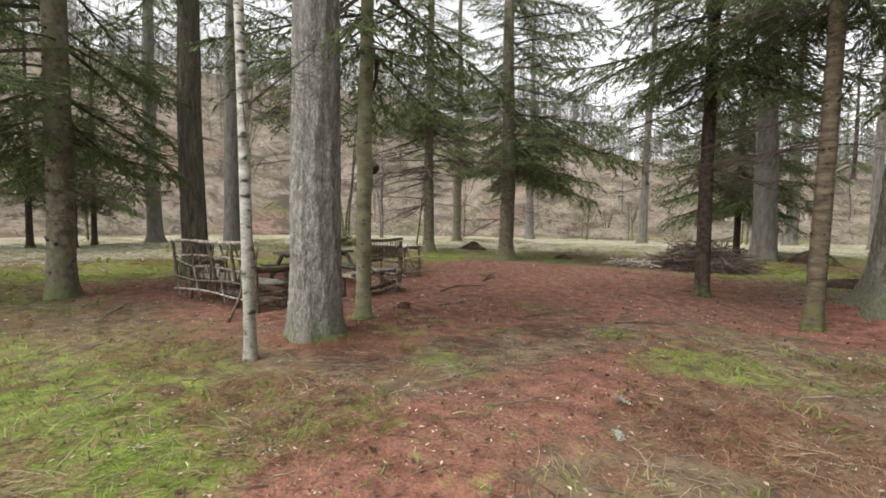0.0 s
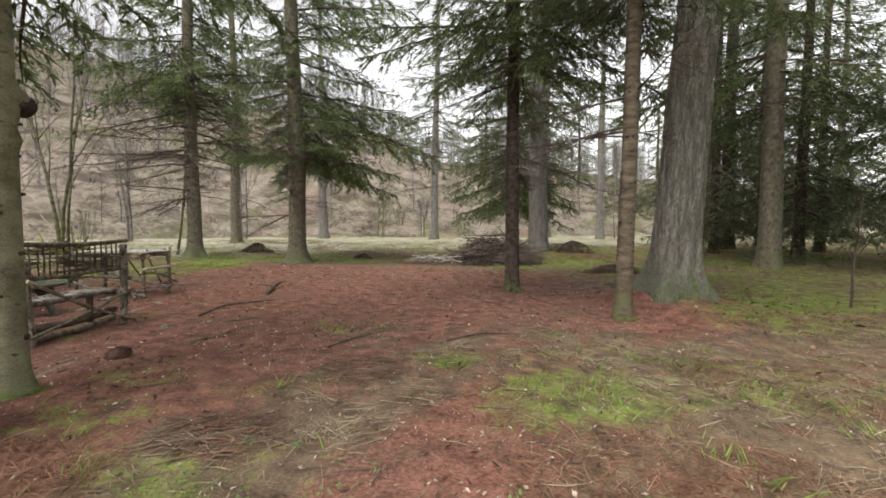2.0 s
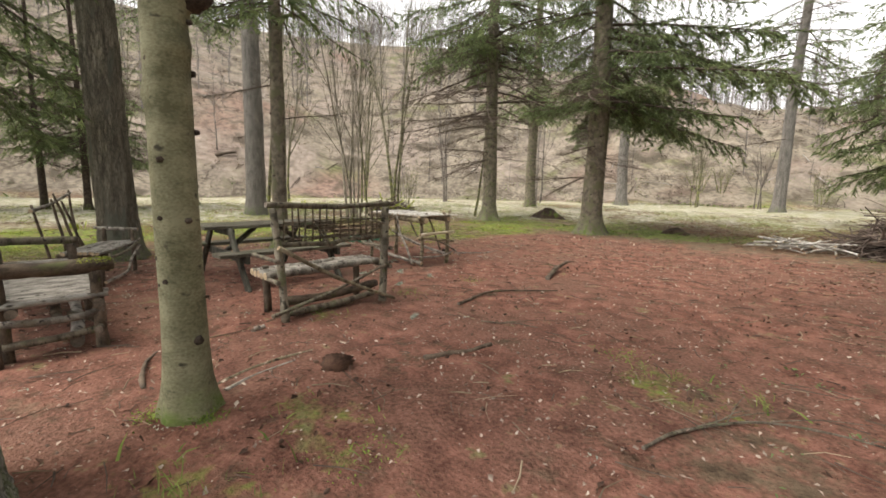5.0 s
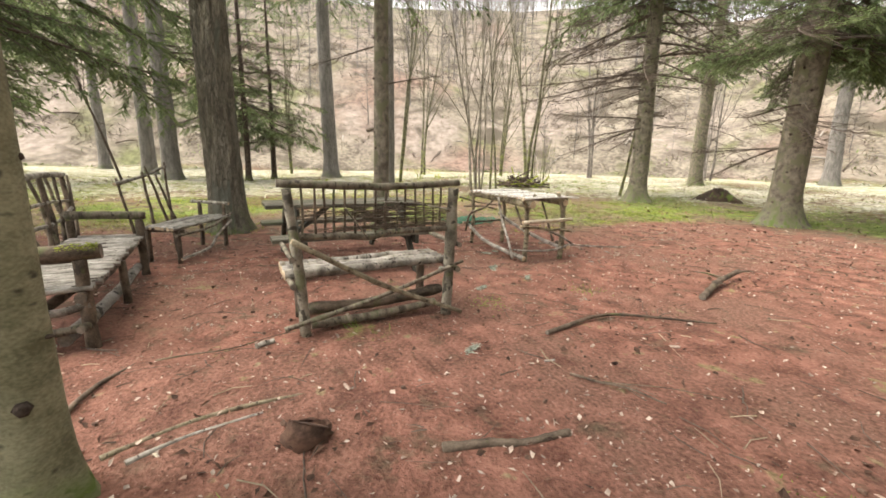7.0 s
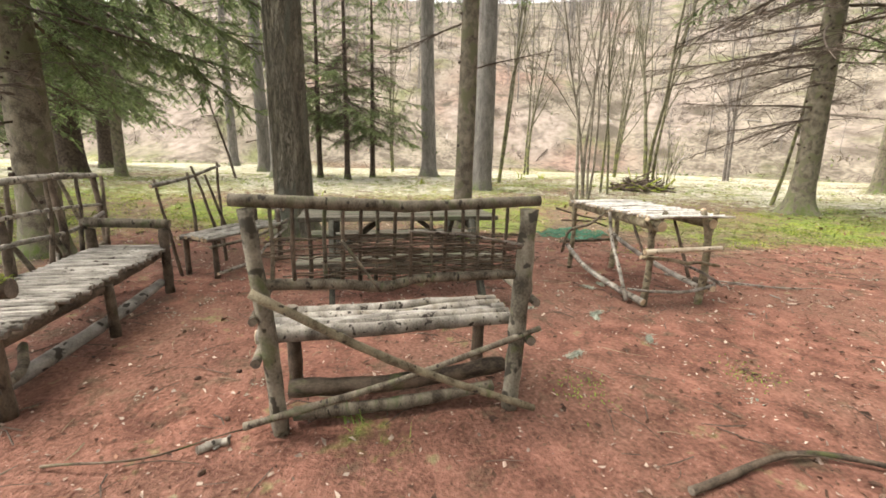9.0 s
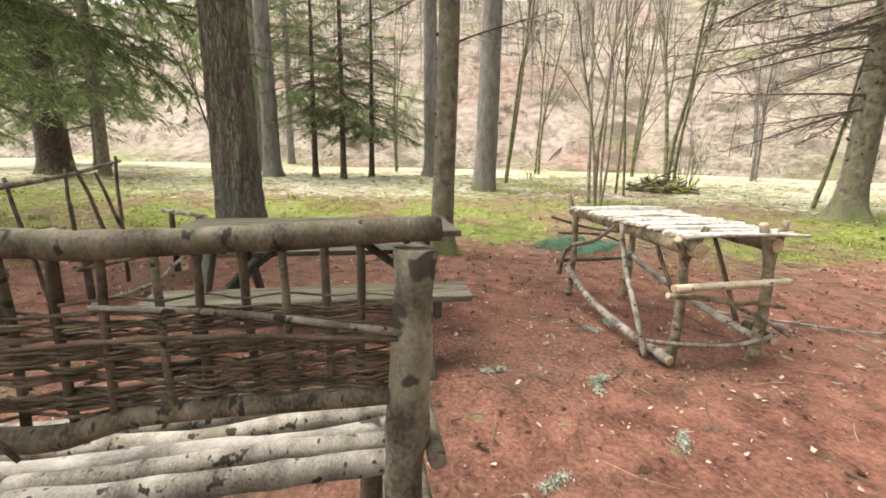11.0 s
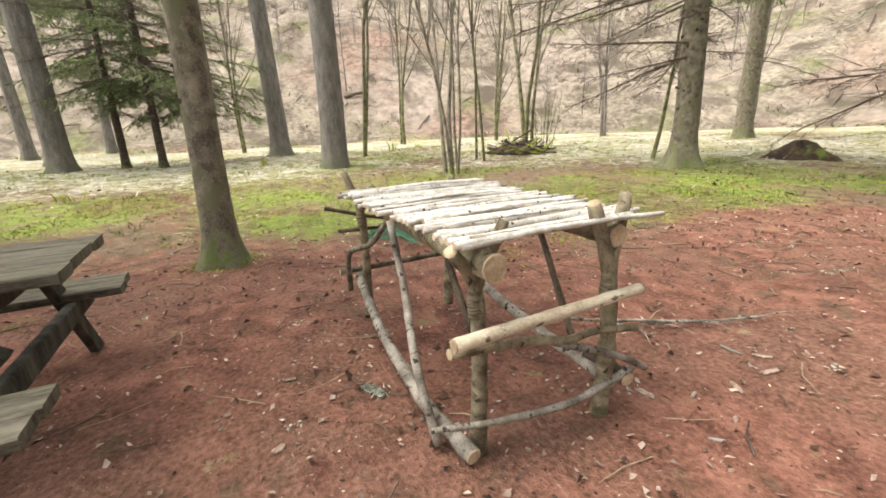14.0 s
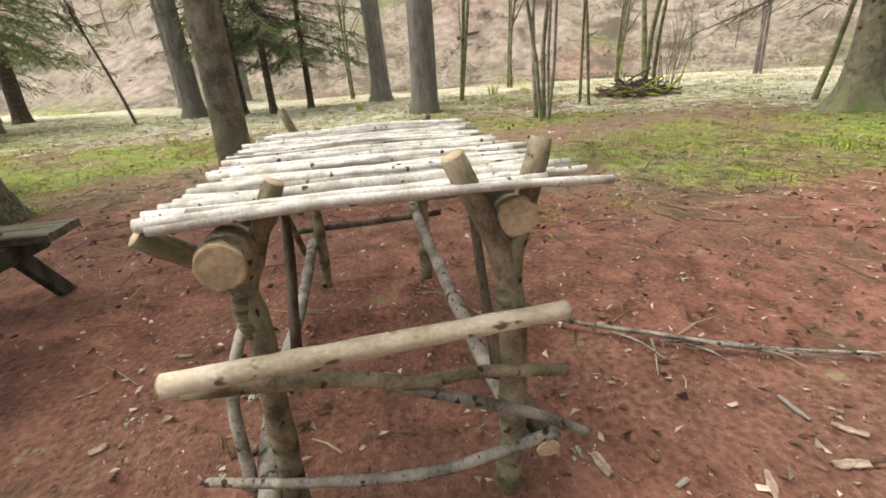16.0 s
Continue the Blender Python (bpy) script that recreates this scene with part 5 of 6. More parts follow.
log("low_branch", st, [(0.60, -0.46, 0.17), (0.64, -0.25, 0.15), (0.68, 0.05, 0.14), (0.68, 0.28, 0.165), (0.69, 0.39, 0.20)], 0.011, 0.016, M_LOGPALE, M_CUTOLD, seed=403, n=18, knots=3)
log("side_rail", st, [(0.66, -0.33, 0.055), (0.3, -0.37, 0.09), (-0.3, -0.34, 0.14), (-0.80, -0.30, 0.28)], 0.03, 0.024, M_LOGPALE, M_CUT, seed=404, n=22, knots=4, label="lichened rail slanting to the earth")
log("side_rail", st, [(0.66, 0.33, 0.14), (0.2, 0.29, 0.20), (-0.4, 0.25, 0.33), (-0.76, 0.22, 0.46)], 0.027, 0.022, M_LOGPALE, M_CUT, seed=405, n=20, knots=4)
log("side_rail", st, [(0.70, 0.36, 0.16), (0.64, 0.36, 0.17), (0.50, 0.33, 0.2)], 0.03, 0.028, M_LOGBROWN, M_CUT, seed=406)
log("brace", st, [(0.52, -0.40, 0.03), (0.40, -0.42, 0.30), (0.16, -0.36, 0.52), (0.10, -0.38, 0.80)], 0.017, 0.015, M_LOGPALE, M_CUT, seed=407, n=18, knots=2)
log("brace", st, [(-0.80, -0.36, 0.20), (-0.62, -0.39, 0.48), (-0.25, -0.37, 0.62), (0.02, -0.36, 0.79)], 0.017, 0.013, M_LOG, M_CUT, seed=408, n=18)
log("brace", st, [(0.46, 0.31, 0.20), (0.30, 0.31, 0.5), (0.14, 0.32, 0.76)], 0.017, 0.014, M_LOGBROWN, M_CUT, seed=409)
log("brace", st, [(0.50, -0.22, 0.40), (0.32, -0.22, 0.62), (0.25, -0.22, 0.74)], 0.015, 0.012, M_LOGBROWN, M_CUT, seed=410)
log("cross_bar", st, [(-0.78, -0.42, 0.33), (-0.77, 0.0, 0.335), (-0.75, 0.38, 0.35)], 0.018, 0.016, M_LOG, M_CUT, seed=411)
log("cross_bar", st, [(-0.80, -0.40, 0.58), (-0.80, 0.0, 0.56), (-0.78, 0.20, 0.5)], 0.012, 0.01, M_LOGBROWN, seed=412)
log("cross_bar", st, [(-0.84, -0.46, 0.72), (-0.82, -0.1, 0.62), (-0.8, 0.2, 0.58)], 0.012, 0.009, M_LOGBROWN, seed=413)

# ---------------------------------------------------------------- lying wood


def stick(name, pts, r0, r1, material, label, seed, twigs=0, category="stick", seg=8, bow=0.02, spread=(0.12, 0.4)):
    base = np.array(pts[0], float)
    base[2] = 0
    t = thing(name, (base[0], base[1], hz(base[0], base[1])), label, category, "fallen wood")
    loc = [np.array([p[0] - base[0], p[1] - base[1], p[2]]) for p in pts]
    log("stem", t, loc, r0, r1, material, M_CUTOLD, seed=seed, seg=seg, n=24, wob=bow, knots=3)
    g = np.random.default_rng(seed)
    P = spline(loc, 30)
    for k in range(twigs):
        i = g.integers(5, 29)
        d = (P[i] - P[i - 1]) / (np.linalg.norm(P[i] - P[i - 1]) + 1e-9) + np.array([g.normal(0, 0.6), g.normal(0, 0.6), g.uniform(0.0, 0.25)])
        L = g.uniform(*spread)
        q = P[i] + d * L
        q[2] = max(0.012, q[2] * 0.4)
        log("side_twig", t, [P[i], (P[i] + q) / 2 + np.array([0, 0, 0.02]), q], r1 * 0.7, 0.002, material, seed=seed + k + 1, seg=6, n=7)
    return t


stick("fallen_branch", [(-4.97, 7.45, 0.02), (-5.06, 8.07, 0.035), (-4.86, 8.52, 0.03), (-4.55, 8.85, 0.02)], 0.018, 0.007, M_LOGBROWN, "long bowed fallen branch on red earth", 500, 3)
stick("fallen_branch", [(-7.75, 9.62, 0.06), (-7.5, 9.95, 0.03), (-7.3, 10.25, 0.03), (-7.10, 10.75, 0.03)], 0.011, 0.007, M_LOGPALE, "long lichened branch lying beside the stick table", 510, 14, spread=(0.10, 0.32))
stick("fallen_branch", [(-2.55, 6.15, 0.02), (-2.46, 6.46, 0.03), (-2.2, 6.84, 0.04), (-1.85, 7.02, 0.03), (-1.6, 7.06, 0.02)], 0.010, 0.005, M_LOG, "lichened crooked branch in sparse grass", 520, 8)
stick("broken_stick", [(-5.03, 9.42, 0.03), (-5.2, 9.95, 0.05), (-5.37, 10.6, 0.09)], 0.034, 0.026, M_LOGBROWN, "dark broken stick with stubby forks", 530, 4)
stick("fallen_branch", [(-4.42, 7.17, 0.015), (-4.2, 7.3, 0.02), (-3.94, 7.41, 0.015)], 0.009, 0.005, M_LOGBROWN, "thin fallen branch on red earth", 540, 3)
stick("rotten_log", [(-4.14, 6.15, 0.005), (-4.05, 6.45, 0.008), (-3.98, 6.76, 0.004)], 0.026, 0.018, M_LOGBROWN, "half-sunk brown piece of rotten wood", 550)
stick("surface_root", [(-4.70, 4.80, 0.0), (-4.84, 5.14, -0.006), (-4.89, 5.45, -0.008), (-4.9, 5.7, -0.02)], 0.017, 0.011, M_LOGGREEN, "mossy root breaking the red earth", 560, category="root", bow=0.004)
stick("surface_root", [(-4.62, 4.9, 0.0), (-4.72, 5.15, -0.006), (-4.79, 5.45, -0.01)], 0.016, 0.010, M_LOGPALE, "pale root breaking the red earth", 565, category="root", bow=0.004)
stick("surface_root", [(-5.0, 4.55, -0.01), (-5.2, 4.58, 0.012), (-5.45, 4.66, 0.008), (-5.7, 4.8, -0.01)], 0.018, 0.010, M_LOGBROWN, "brown root breaking the red earth", 567, category="root", bow=0.004)
stick("fallen_branch", [(-1.33, 6.6, 0.02), (-1.0, 6.85, 0.04), (-0.62, 7.02, 0.02)], 0.013, 0.007, M_LOGBROWN, "twiggy branch at the grass edge", 568, 5)
stick("fallen_branch", [(0.83, 10.72, 0.03), (1.4, 11.3, 0.06), (2.1, 12.1, 0.10)], 0.014, 0.009, M_LOGPALE, "pale bent branch near the big fir", 570, 2)
stick("fallen_branch", [(-1.5, 2.9, 0.02), (-1.2, 3.1, 0.03), (-0.95, 3.35, 0.02)], 0.008, 0.004, M_LOGBROWN, "thin twig on the red path", 585, 2)
stick("fallen_branch", [(-5.62, 4.9, 0.02), (-5.55, 5.3, 0.03), (-5.75, 5.75, 0.02)], 0.006, 0.003, M_LOGBROWN, "thin twig beside the bench", 587, 2)
stick("wood_chip", [(-5.62, 5.48, 0.015), (-5.66, 5.6, 0.02)], 0.02, 0.018, M_LOGPALE, "split pale wood chip on the earth", 588)


def bark_chip(x, y, length, width, turn, material, label, seed):
    """A curled strip of bark or split wood lying on the earth."""
    g = np.random.default_rng(seed)
    n, m = 7, 5
    u, v = np.meshgrid(np.linspace(-0.5, 0.5, n), np.linspace(-0.5, 0.5, m), indexing="ij")
    wide = width * (1 - 0.25 * np.abs(2 * u) ** 3) * (1 + 0.3 * g.uniform(-1, 1, u.shape))
    z = 0.010 + 0.35 * width * (1 - 4 * v * v) * 0.6 + 0.05 * length * u * u + 0.002 * g.uniform(-1, 1, u.shape)
    top = np.stack([u * length, v * wide, z], -1).reshape(-1, 3)
    i, j = np.meshgrid(np.arange(n - 1), np.arange(m - 1), indexing="ij")
    q = np.stack([i * m + j, (i + 1) * m + j, (i + 1) * m + j + 1, i * m + j + 1], -1).reshape(-1, 4)
    rim = [k * m for k in range(n)] + [(n - 1) * m + k for k in range(1, m)] + [k * m + m - 1 for k in range(n - 2, -1, -1)] + [k for k in range(m - 2, 0, -1)]
    N = n * m
    side = [[b, a, a + N, b + N] for a, b in zip(rim, rim[1:] + rim[:1])]
    ob = new("bark_chip", np_mesh("bark_chip", np.vstack([top, top - [0, 0, 0.006]]), np.vstack([q, q[:, ::-1] + N, side]), [material], None, False))
    ob.matrix_world = pose(x, y, hz(x, y), g.uniform(-4, 4), g.uniform(-4, 4), turn)
    return tagged(ob, label, "wood chip", "chips on the red earth")


CHIPS = [(-6.98, 10.26, 0.17), (-6.87, 10.33, 0.13), (-6.78, 10.22, 0.14), (-6.84, 9.77, 0.07), (-6.78, 9.98, 0.15), (-6.94, 9.60, 0.13), (-6.62, 9.58, 0.09), (-7.85, 8.23, 0.10), (-7.38, 8.13, 0.08),
         (-5.67, 5.57, 0.17), (-4.85, 5.9, 0.12), (-4.43, 8.17, 0.11), (-4.62, 7.18, 0.13), (-4.67, 7.61, 0.10), (-6.58, 8.99, 0.09)]
for k, (x, y, L) in enumerate(CHIPS):
    bark_chip(x, y, 0.62 * L, 0.013 + 0.007 * (k % 3), 37 * k, (M_LITTERCHIP, M_SLAT)[k % 3 == 0], ("pale split wood chip on red earth", "curled grey bark strip on red earth")[k % 3 == 0], 900 + k)
LICHENED = [(-4.97, 6.8), (-6.82, 8.18), (-6.31, 8.31), (-7.56, 8.56), (-6.87, 8.22), (-7.07, 7.66), (-6.17, 7.62), (-0.66, 3.69), (-0.56, 3.03), (-7.64, 8.75)]
for k, (x, y) in enumerate(LICHENED):
    t = thing("lichen_tuft", (x, y, hz(x, y)), "grey-green lichen tuft on a broken twig", "lichen", "chips on the red earth")
    g = np.random.default_rng(930 + k)
    a = g.uniform(0, 6.28)
    d = np.array([math.cos(a), math.sin(a), 0.05])
    log("twig", t, [(-d[0] * 0.07, -d[1] * 0.07, 0.008), (0, 0.006, 0.014), tuple(d * 0.08 + [0, 0, 0.008])], 0.0045, 0.003, M_LOGBROWN, seed=930 + k, seg=6)
    n = 240
    o = d * g.uniform(-0.07, 0.07, (n, 1)) + np.stack([g.normal(0, 0.014, n), g.normal(0, 0.014, n), g.uniform(0.008, 0.026, n)], -1)
    e = g.normal(0, 1, (n, 3)) * [0.012, 0.012, 0.007]
    w = np.cross(e, g.normal(0, 1, (n, 3)))
    w *= 0.0035 / (np.linalg.norm(w, axis=1)[:, None] + 1e-9)
    tuft = part("lichen", np_mesh("lichen", np.stack([o - w, o + w, o + e], 1).reshape(-1, 3), np.arange(3 * n).reshape(-1, 3), [M_LICHEN]), t, "crumpled pale lichen fronds")
    tagged(tuft, kind="stuff")
stick("fallen_branch", [(-8.1, 2.9, 0.02), (-7.6, 2.6, 0.05), (-7.0, 2.2, 0.03)], 0.02, 0.01, M_LOGGREEN, "mossy branch in the grass", 589, 4)

stump = thing("stump_slice", (-4.5, 5.62, hz(-4.5, 5.62)), "low dark rotten stump end in red earth", "stump")
log("stump_body", stump, [(0, 0, -0.05), (0.01, 0, 0.03), (0.0, 0.01, 0.058)], 0.118, 0.098, M_CLOD, M_CLOD, seg=22, seed=590, rough=0.16, n=9)

# brushwood heap and cut poles
heap = thing("brushwood_heap", (-0.75, 17.0, hz(-0.75, 17.0)), "dark heap of tangled brushwood at the clearing's edge", "brushwood")
g = np.random.default_rng(74)
HS = Soup()
for k in range(760):
    a, rr = g.uniform(0, 6.28), math.sqrt(g.uniform(0, 1)) * 1.35
    hmax = 1.0 * (1 - (rr / 1.5) ** 2)
    c = np.array([rr * math.cos(a), rr * math.sin(a) * 0.8, g.uniform(0.0, max(0.06, hmax))])
    d = g.normal(0, 1, 3)
    d[2] = d[2] * 0.25 + 0.08
    d /= np.linalg.norm(d)
    L = g.uniform(0.3, 0.95)
    P = np.array([c - d * L, c + g.normal(0, 0.05, 3), c + d * L])
    P[:, 2] = np.maximum(P[:, 2], 0.0)
    V, F, _ = tube(P, [0.015, 0.011, 0.004], 4, cap=False)
    HS.add(V, F, 0)
tagged(part("brush", HS.mesh("brush", [M_BRUSH]), heap), kind="stuff")
poles = thing("pole_pile", (-2.75, 16.5, hz(-2.75, 16.5)), "small pile of pale cut poles beside the brushwood", "poles", "fallen wood")
for k in range(38):
    c = np.array([g.uniform(-0.75, 0.75), g.uniform(-0.45, 0.45), 0.04 + 0.20 * g.uniform(0, 1)])
    a = g.normal(0.3, 1.0)
    d = np.array([math.cos(a), math.sin(a), g.uniform(-0.30, 0.30)]) * g.uniform(0.2, 0.55)
    c[2] = max(c[2], abs(d[2]) + 0.02)
    log("pole", poles, [c - d, c + d], 0.022, 0.012, (M_SLAT, M_TABLESTICK, M_SLAT, M_LOGPALE)[k % 4], M_CUT, seed=600 + k, seg=6, n=6)


def mound(x, y, rx, ry, h, label, seed):
    g = np.random.default_rng(seed)
    n, m = 26, 12
    a = np.linspace(0, 2 * math.pi, n, endpoint=False)
    f = np.linspace(0, 1, m)
    A, Fq = np.meshgrid(a, f)
    lump = 1 + 0.16 * np.sin(3 * A + seed) + 0.12 * np.sin(5 * A + 2 * seed) + 0.06 * g.uniform(-1, 1, A.shape)
    V = np.stack([rx * Fq * lump * np.cos(A), ry * Fq * lump * np.sin(A), h * (1 - Fq ** 2) * (1 + 0.15 * np.sin(4 * A + 6 * Fq)) - 0.06 * Fq + 0.02 * g.uniform(-1, 1, A.shape)], -1).reshape(-1, 3)
    i, j = np.meshgrid(np.arange(m - 1), np.arange(n), indexing="ij")
    j2 = (j + 1) % n
    Q = np.stack([i * n + j, i * n + j2, (i + 1) * n + j2, (i + 1) * n + j], -1).reshape(-1, 4)[:, ::-1]
    ob = new("earth_mound", np_mesh("earth_mound", V, Q, [M_EARTH], None, True))
    ob.matrix_world = pose(x, y, hz(x, y))
    return tagged(ob, label, "mound")


mound(-11.3, 19.9, 0.72, 0.55, 0.36, "dark peaty root mound in the grass", 1)
mound(2.6, 21.2, 0.9, 0.6, 0.45, "dark earth mound beside the grey trunk", 2)
mound(-5.9, 18.3, 0.5, 0.35, 0.16, "low mossy hummock in the grass", 3)
mound(2.6, 14.2, 1.1, 0.5, 0.22, "low dark hummock of litter", 4)
stick("fallen_log", [(-42.6, 17.6, 0.10), (-42.6, 18.4, hz(-42.6, 18.4) - hz(-42.6, 17.6) + 0.15), (-42.5, 19.3, hz(-42.5, 19.3) - hz(-42.6, 17.6) + 0.12)], 0.16, 0.09, M_LOGBROWN, "dark fallen log lying on the hillside", 592, category="log")

rootpile = thing("stick_pile", (-18.1, 17.0, hz(-18.1, 17.0)), "heap of sticks and moss at the hazel's foot", "sticks")
RS = Soup()
for k in range(260):
    a, rr = g.uniform(0, 6.28), math.sqrt(g.uniform(0, 1)) * 1.0
    c = np.array([rr * math.cos(a), rr * math.sin(a) * 0.8, g.uniform(0, 0.55 * (1 - rr / 1.1))])
    d = g.normal(0, 1, 3) * np.array([1, 1, 0.3])
    d *= g.uniform(0.2, 0.6) / np.linalg.norm(d)
    P = np.array([c - d, c, c + d])
    P[:, 2] = np.maximum(P[:, 2], 0)
    V, F, _ = tube(P, np.array([0.03, 0.024, 0.01]) * g.uniform(0.4, 1.2), 5, cap=False)
    RS.add(V, F, (0, 1, 2, 0, 2)[k % 5])
tagged(part("stick_tangle", RS.mesh("stick_tangle", [M_TWIG, M_LIME, M_SCRUB], True), rootpile), kind="stuff")



def twig_heap(x, y, count, size, seed):
    t = thing("twig_heap", (x, y, hz(x, y)), "small tangle of thin dry twigs beside the path", "twigs", "fallen wood")
    S = Soup()
    g = np.random.default_rng(seed)
    for k in range(count):
        a, rr = g.uniform(0, 6.28), math.sqrt(g.uniform(0, 1)) * size
        c = np.array([rr * math.cos(a) * 1.3, rr * math.sin(a), g.uniform(0.005, 0.33 * size * (1.05 - rr / (1.2 * size)))])
        b = g.normal(0.5, 0.7)
        d = np.array([math.cos(b), math.sin(b), g.uniform(-0.12, 0.12)]) * g.uniform(0.16, 0.57) * size
        P = np.array([c - d, c + g.normal(0, 0.012, 3), c + d])
        P[:, 2] = np.maximum(P[:, 2], 0.004)
        V, F, _ = tube(P, [0.004, 0.003, 0.0012], 4, cap=False)
        S.add(V, F, k % 2)
    tagged(part("twig_tangle", S.mesh("twig_tangle", [M_SCRUB, M_NEEDLELIT]), t), kind="stuff")


twig_heap(-2.5, 4.25, 150, 0.30, 77)
twig_heap(-1.98, 5.62, 130, 0.32, 78)
twig_heap(-3.0, 3.05, 110, 0.34, 79)

# crumpled green net behind the stick table
net = thing("garden_net", (-10.35, 9.95, hz(-10.35, 9.95)), "crumpled green plastic net lying on the ground", "net", turn=30)
NS = Soup()
g = np.random.default_rng(75)


def net_z(u, v):
    return 0.035 + 0.03 * math.sin(u * 9) * math.cos(v * 11) + 0.02 * math.sin(u * 23 + v * 17)


for k in range(17):
    u = -0.42 + k * 0.0525
    P = np.array([(u + 0.03 * math.sin(v * 8), v, net_z(u, v)) for v in np.linspace(-0.5, 0.5, 16)])
    NS.add(*tube(P, np.full(16, 0.006), 4, cap=False)[:2], 0)
for k in range(20):
    v = -0.5 + k * 0.0526
    P = np.array([(u, v + 0.03 * math.sin(u * 9), net_z(u, v)) for u in np.linspace(-0.42, 0.42, 14)])
    NS.add(*tube(P, np.full(14, 0.006), 4, cap=False)[:2], 0)
part("mesh_sheet", NS.mesh("mesh_sheet", [M_NET]), net)

# fresh green shoots on the meadow
def shoots(x, y, tall, count, seed):
    t = thing("green_shoots", (x, y, hz(x, y)), "clump of fresh yellow-green leaf blades on the meadow", "plant", "meadow plants")
    g = np.random.default_rng(seed)
    for k in range(count):
        a, L = g.uniform(0, 6.28), tall * g.uniform(0.6, 1.1)
        o = np.array([g.normal(0, 0.12), g.normal(0, 0.12), -0.02])
        d = np.array([math.cos(a) * 0.35, math.sin(a) * 0.35, 1.0])
        w = np.array([-math.sin(a), math.cos(a), 0]) * 0.018
        p1, p2 = o + d * L * 0.55, o + d * L + np.array([math.cos(a), math.sin(a), -0.3]) * L * 0.3
        V = np.array([o - w, o + w, p1 + w, p1 - w, p2 + w * 0.15, p2 - w * 0.15])
        part("leaf_blade", np_mesh("leaf_blade", V, [[0, 1, 2, 3], [3, 2, 4, 5]], [M_LIME]), t)


shoots(-22.5, 14.2, 0.45, 16, 1)
shoots(-25.0, 16.4, 0.35, 12, 2)
shoots(-20.6, 9.2, 0.28, 10, 3)
shoots(-16.2, 5.3, 0.22, 10, 4)
# ---------------------------------------------------------------- ground cover, past counting


def sow(seed, count, box, keep):
    """Random places in box = (x0, x1, y0, y1), kept with the chance keep(x, y)."""
    g = np.random.default_rng(seed)
    x, y = g.uniform(box[0], box[1], count), g.uniform(box[2], box[3], count)
    k = g.uniform(0, 1, count) < np.clip(keep(x, y), 0, 1)
    x, y = x[k], y[k]
    return np.stack([x, y, height(x, y)], -1), g


def blades(P, g, lo, hi, width, lay):
    """Bent blades of two triangles each; lay: 0 upright to 1 lying flat."""
    n = len(P)
    a = g.uniform(0, 6.28, n)
    L = g.uniform(lo, hi, n)
    up = np.clip(1 - lay + g.normal(0, 0.2, n), 0.04, 1)
    d = np.stack([np.cos(a) * np.sqrt(1 - up * up * 0.98), np.sin(a) * np.sqrt(1 - up * up * 0.98), up], -1)
    w = np.stack([-np.sin(a), np.cos(a), g.normal(0, 0.4, n)], -1) * (width * g.uniform(0.6, 1.3, n))[:, None]
    mid = P + d * (L * 0.55)[:, None]
    tip = P + d * L[:, None] + np.stack([np.cos(a), np.sin(a), -0.6 + 0 * a], -1) * (0.22 * L)[:, None]
    tip[:, 2] = np.maximum(tip[:, 2], P[:, 2] + 0.004)
    V = np.stack([P - w, P + w, mid + w * 0.7, mid - w * 0.7, tip], 1).reshape(-1, 3)
    b = np.arange(n)[:, None] * 5
    F = np.concatenate([b + [[0, 1, 2]], b + [[0, 2, 3]], b + [[3, 2, 4]]], 0)
    return V, F


def flakes(P, g, lo, hi, lift=0.012):
    """Small curled leaves of two triangles, lying at random tilts."""
    n = len(P)
    a, s = g.uniform(0, 6.28, n), g.uniform(lo, hi, n)
    u = np.stack([np.cos(a), np.sin(a), g.normal(0, 0.35, n)], -1) * s[:, None]
    v = np.stack([-np.sin(a), np.cos(a), g.normal(0, 0.35, n)], -1) * (s * g.uniform(0.3, 0.75, n))[:, None]
    C = P + np.array([0, 0, 1.0]) * (lift * g.uniform(0.3, 1.2, n))[:, None]
    V = np.stack([C - u, C - v * 0.8, C + u, C + v], 1).reshape(-1, 3)
    V[1::4, 2] += 0.25 * s
    V += g.normal(0, 0.22, V.shape) * np.repeat(s, 4)[:, None] * [1, 1, 0.5]
    b = np.arange(n)[:, None] * 4
    F = np.concatenate([b + [[0, 1, 2]], b + [[0, 2, 3]]], 0)
    return V, F


def cover(name, label, material, seed, V, F, category):
    tagged(new(name, np_mesh(name, V, F, [material])), label, category, kind="stuff")


NEAR, MIDDLE = (-13, 5, -1, 15), (-26, 14, -4, 30)
P, g = sow(1, 150000, NEAR, lambda x, y: zones(x, y)[1] ** 1.5 * (0.55 + 0.45 * wave(x, y, 3.0, 21)))
cover("grass", "short bright green grass in patches", M_GRASS, 1, *blades(P, g, 0.025, 0.085, 0.0022, 0.35), "grass")
P, g = sow(2, 150000, MIDDLE, lambda x, y: zones(x, y)[1] * (0.5 + 0.4 * wave(x, y, 1.5, 22)) * (1 - zones(x, y)[2]))
cover("far_grass", "mossy green grass under the trees", M_GRASS, 2, *blades(P, g, 0.04, 0.14, 0.006, 0.45), "grass")
P, g = sow(3, 60000, MIDDLE, lambda x, y: zones(x, y)[2] * 0.8)
cover("meadow_straw", "pale flattened meadow grass", M_PALESTRAW, 3, *blades(P, g, 0.06, 0.22, 0.008, 0.7), "dry grass")
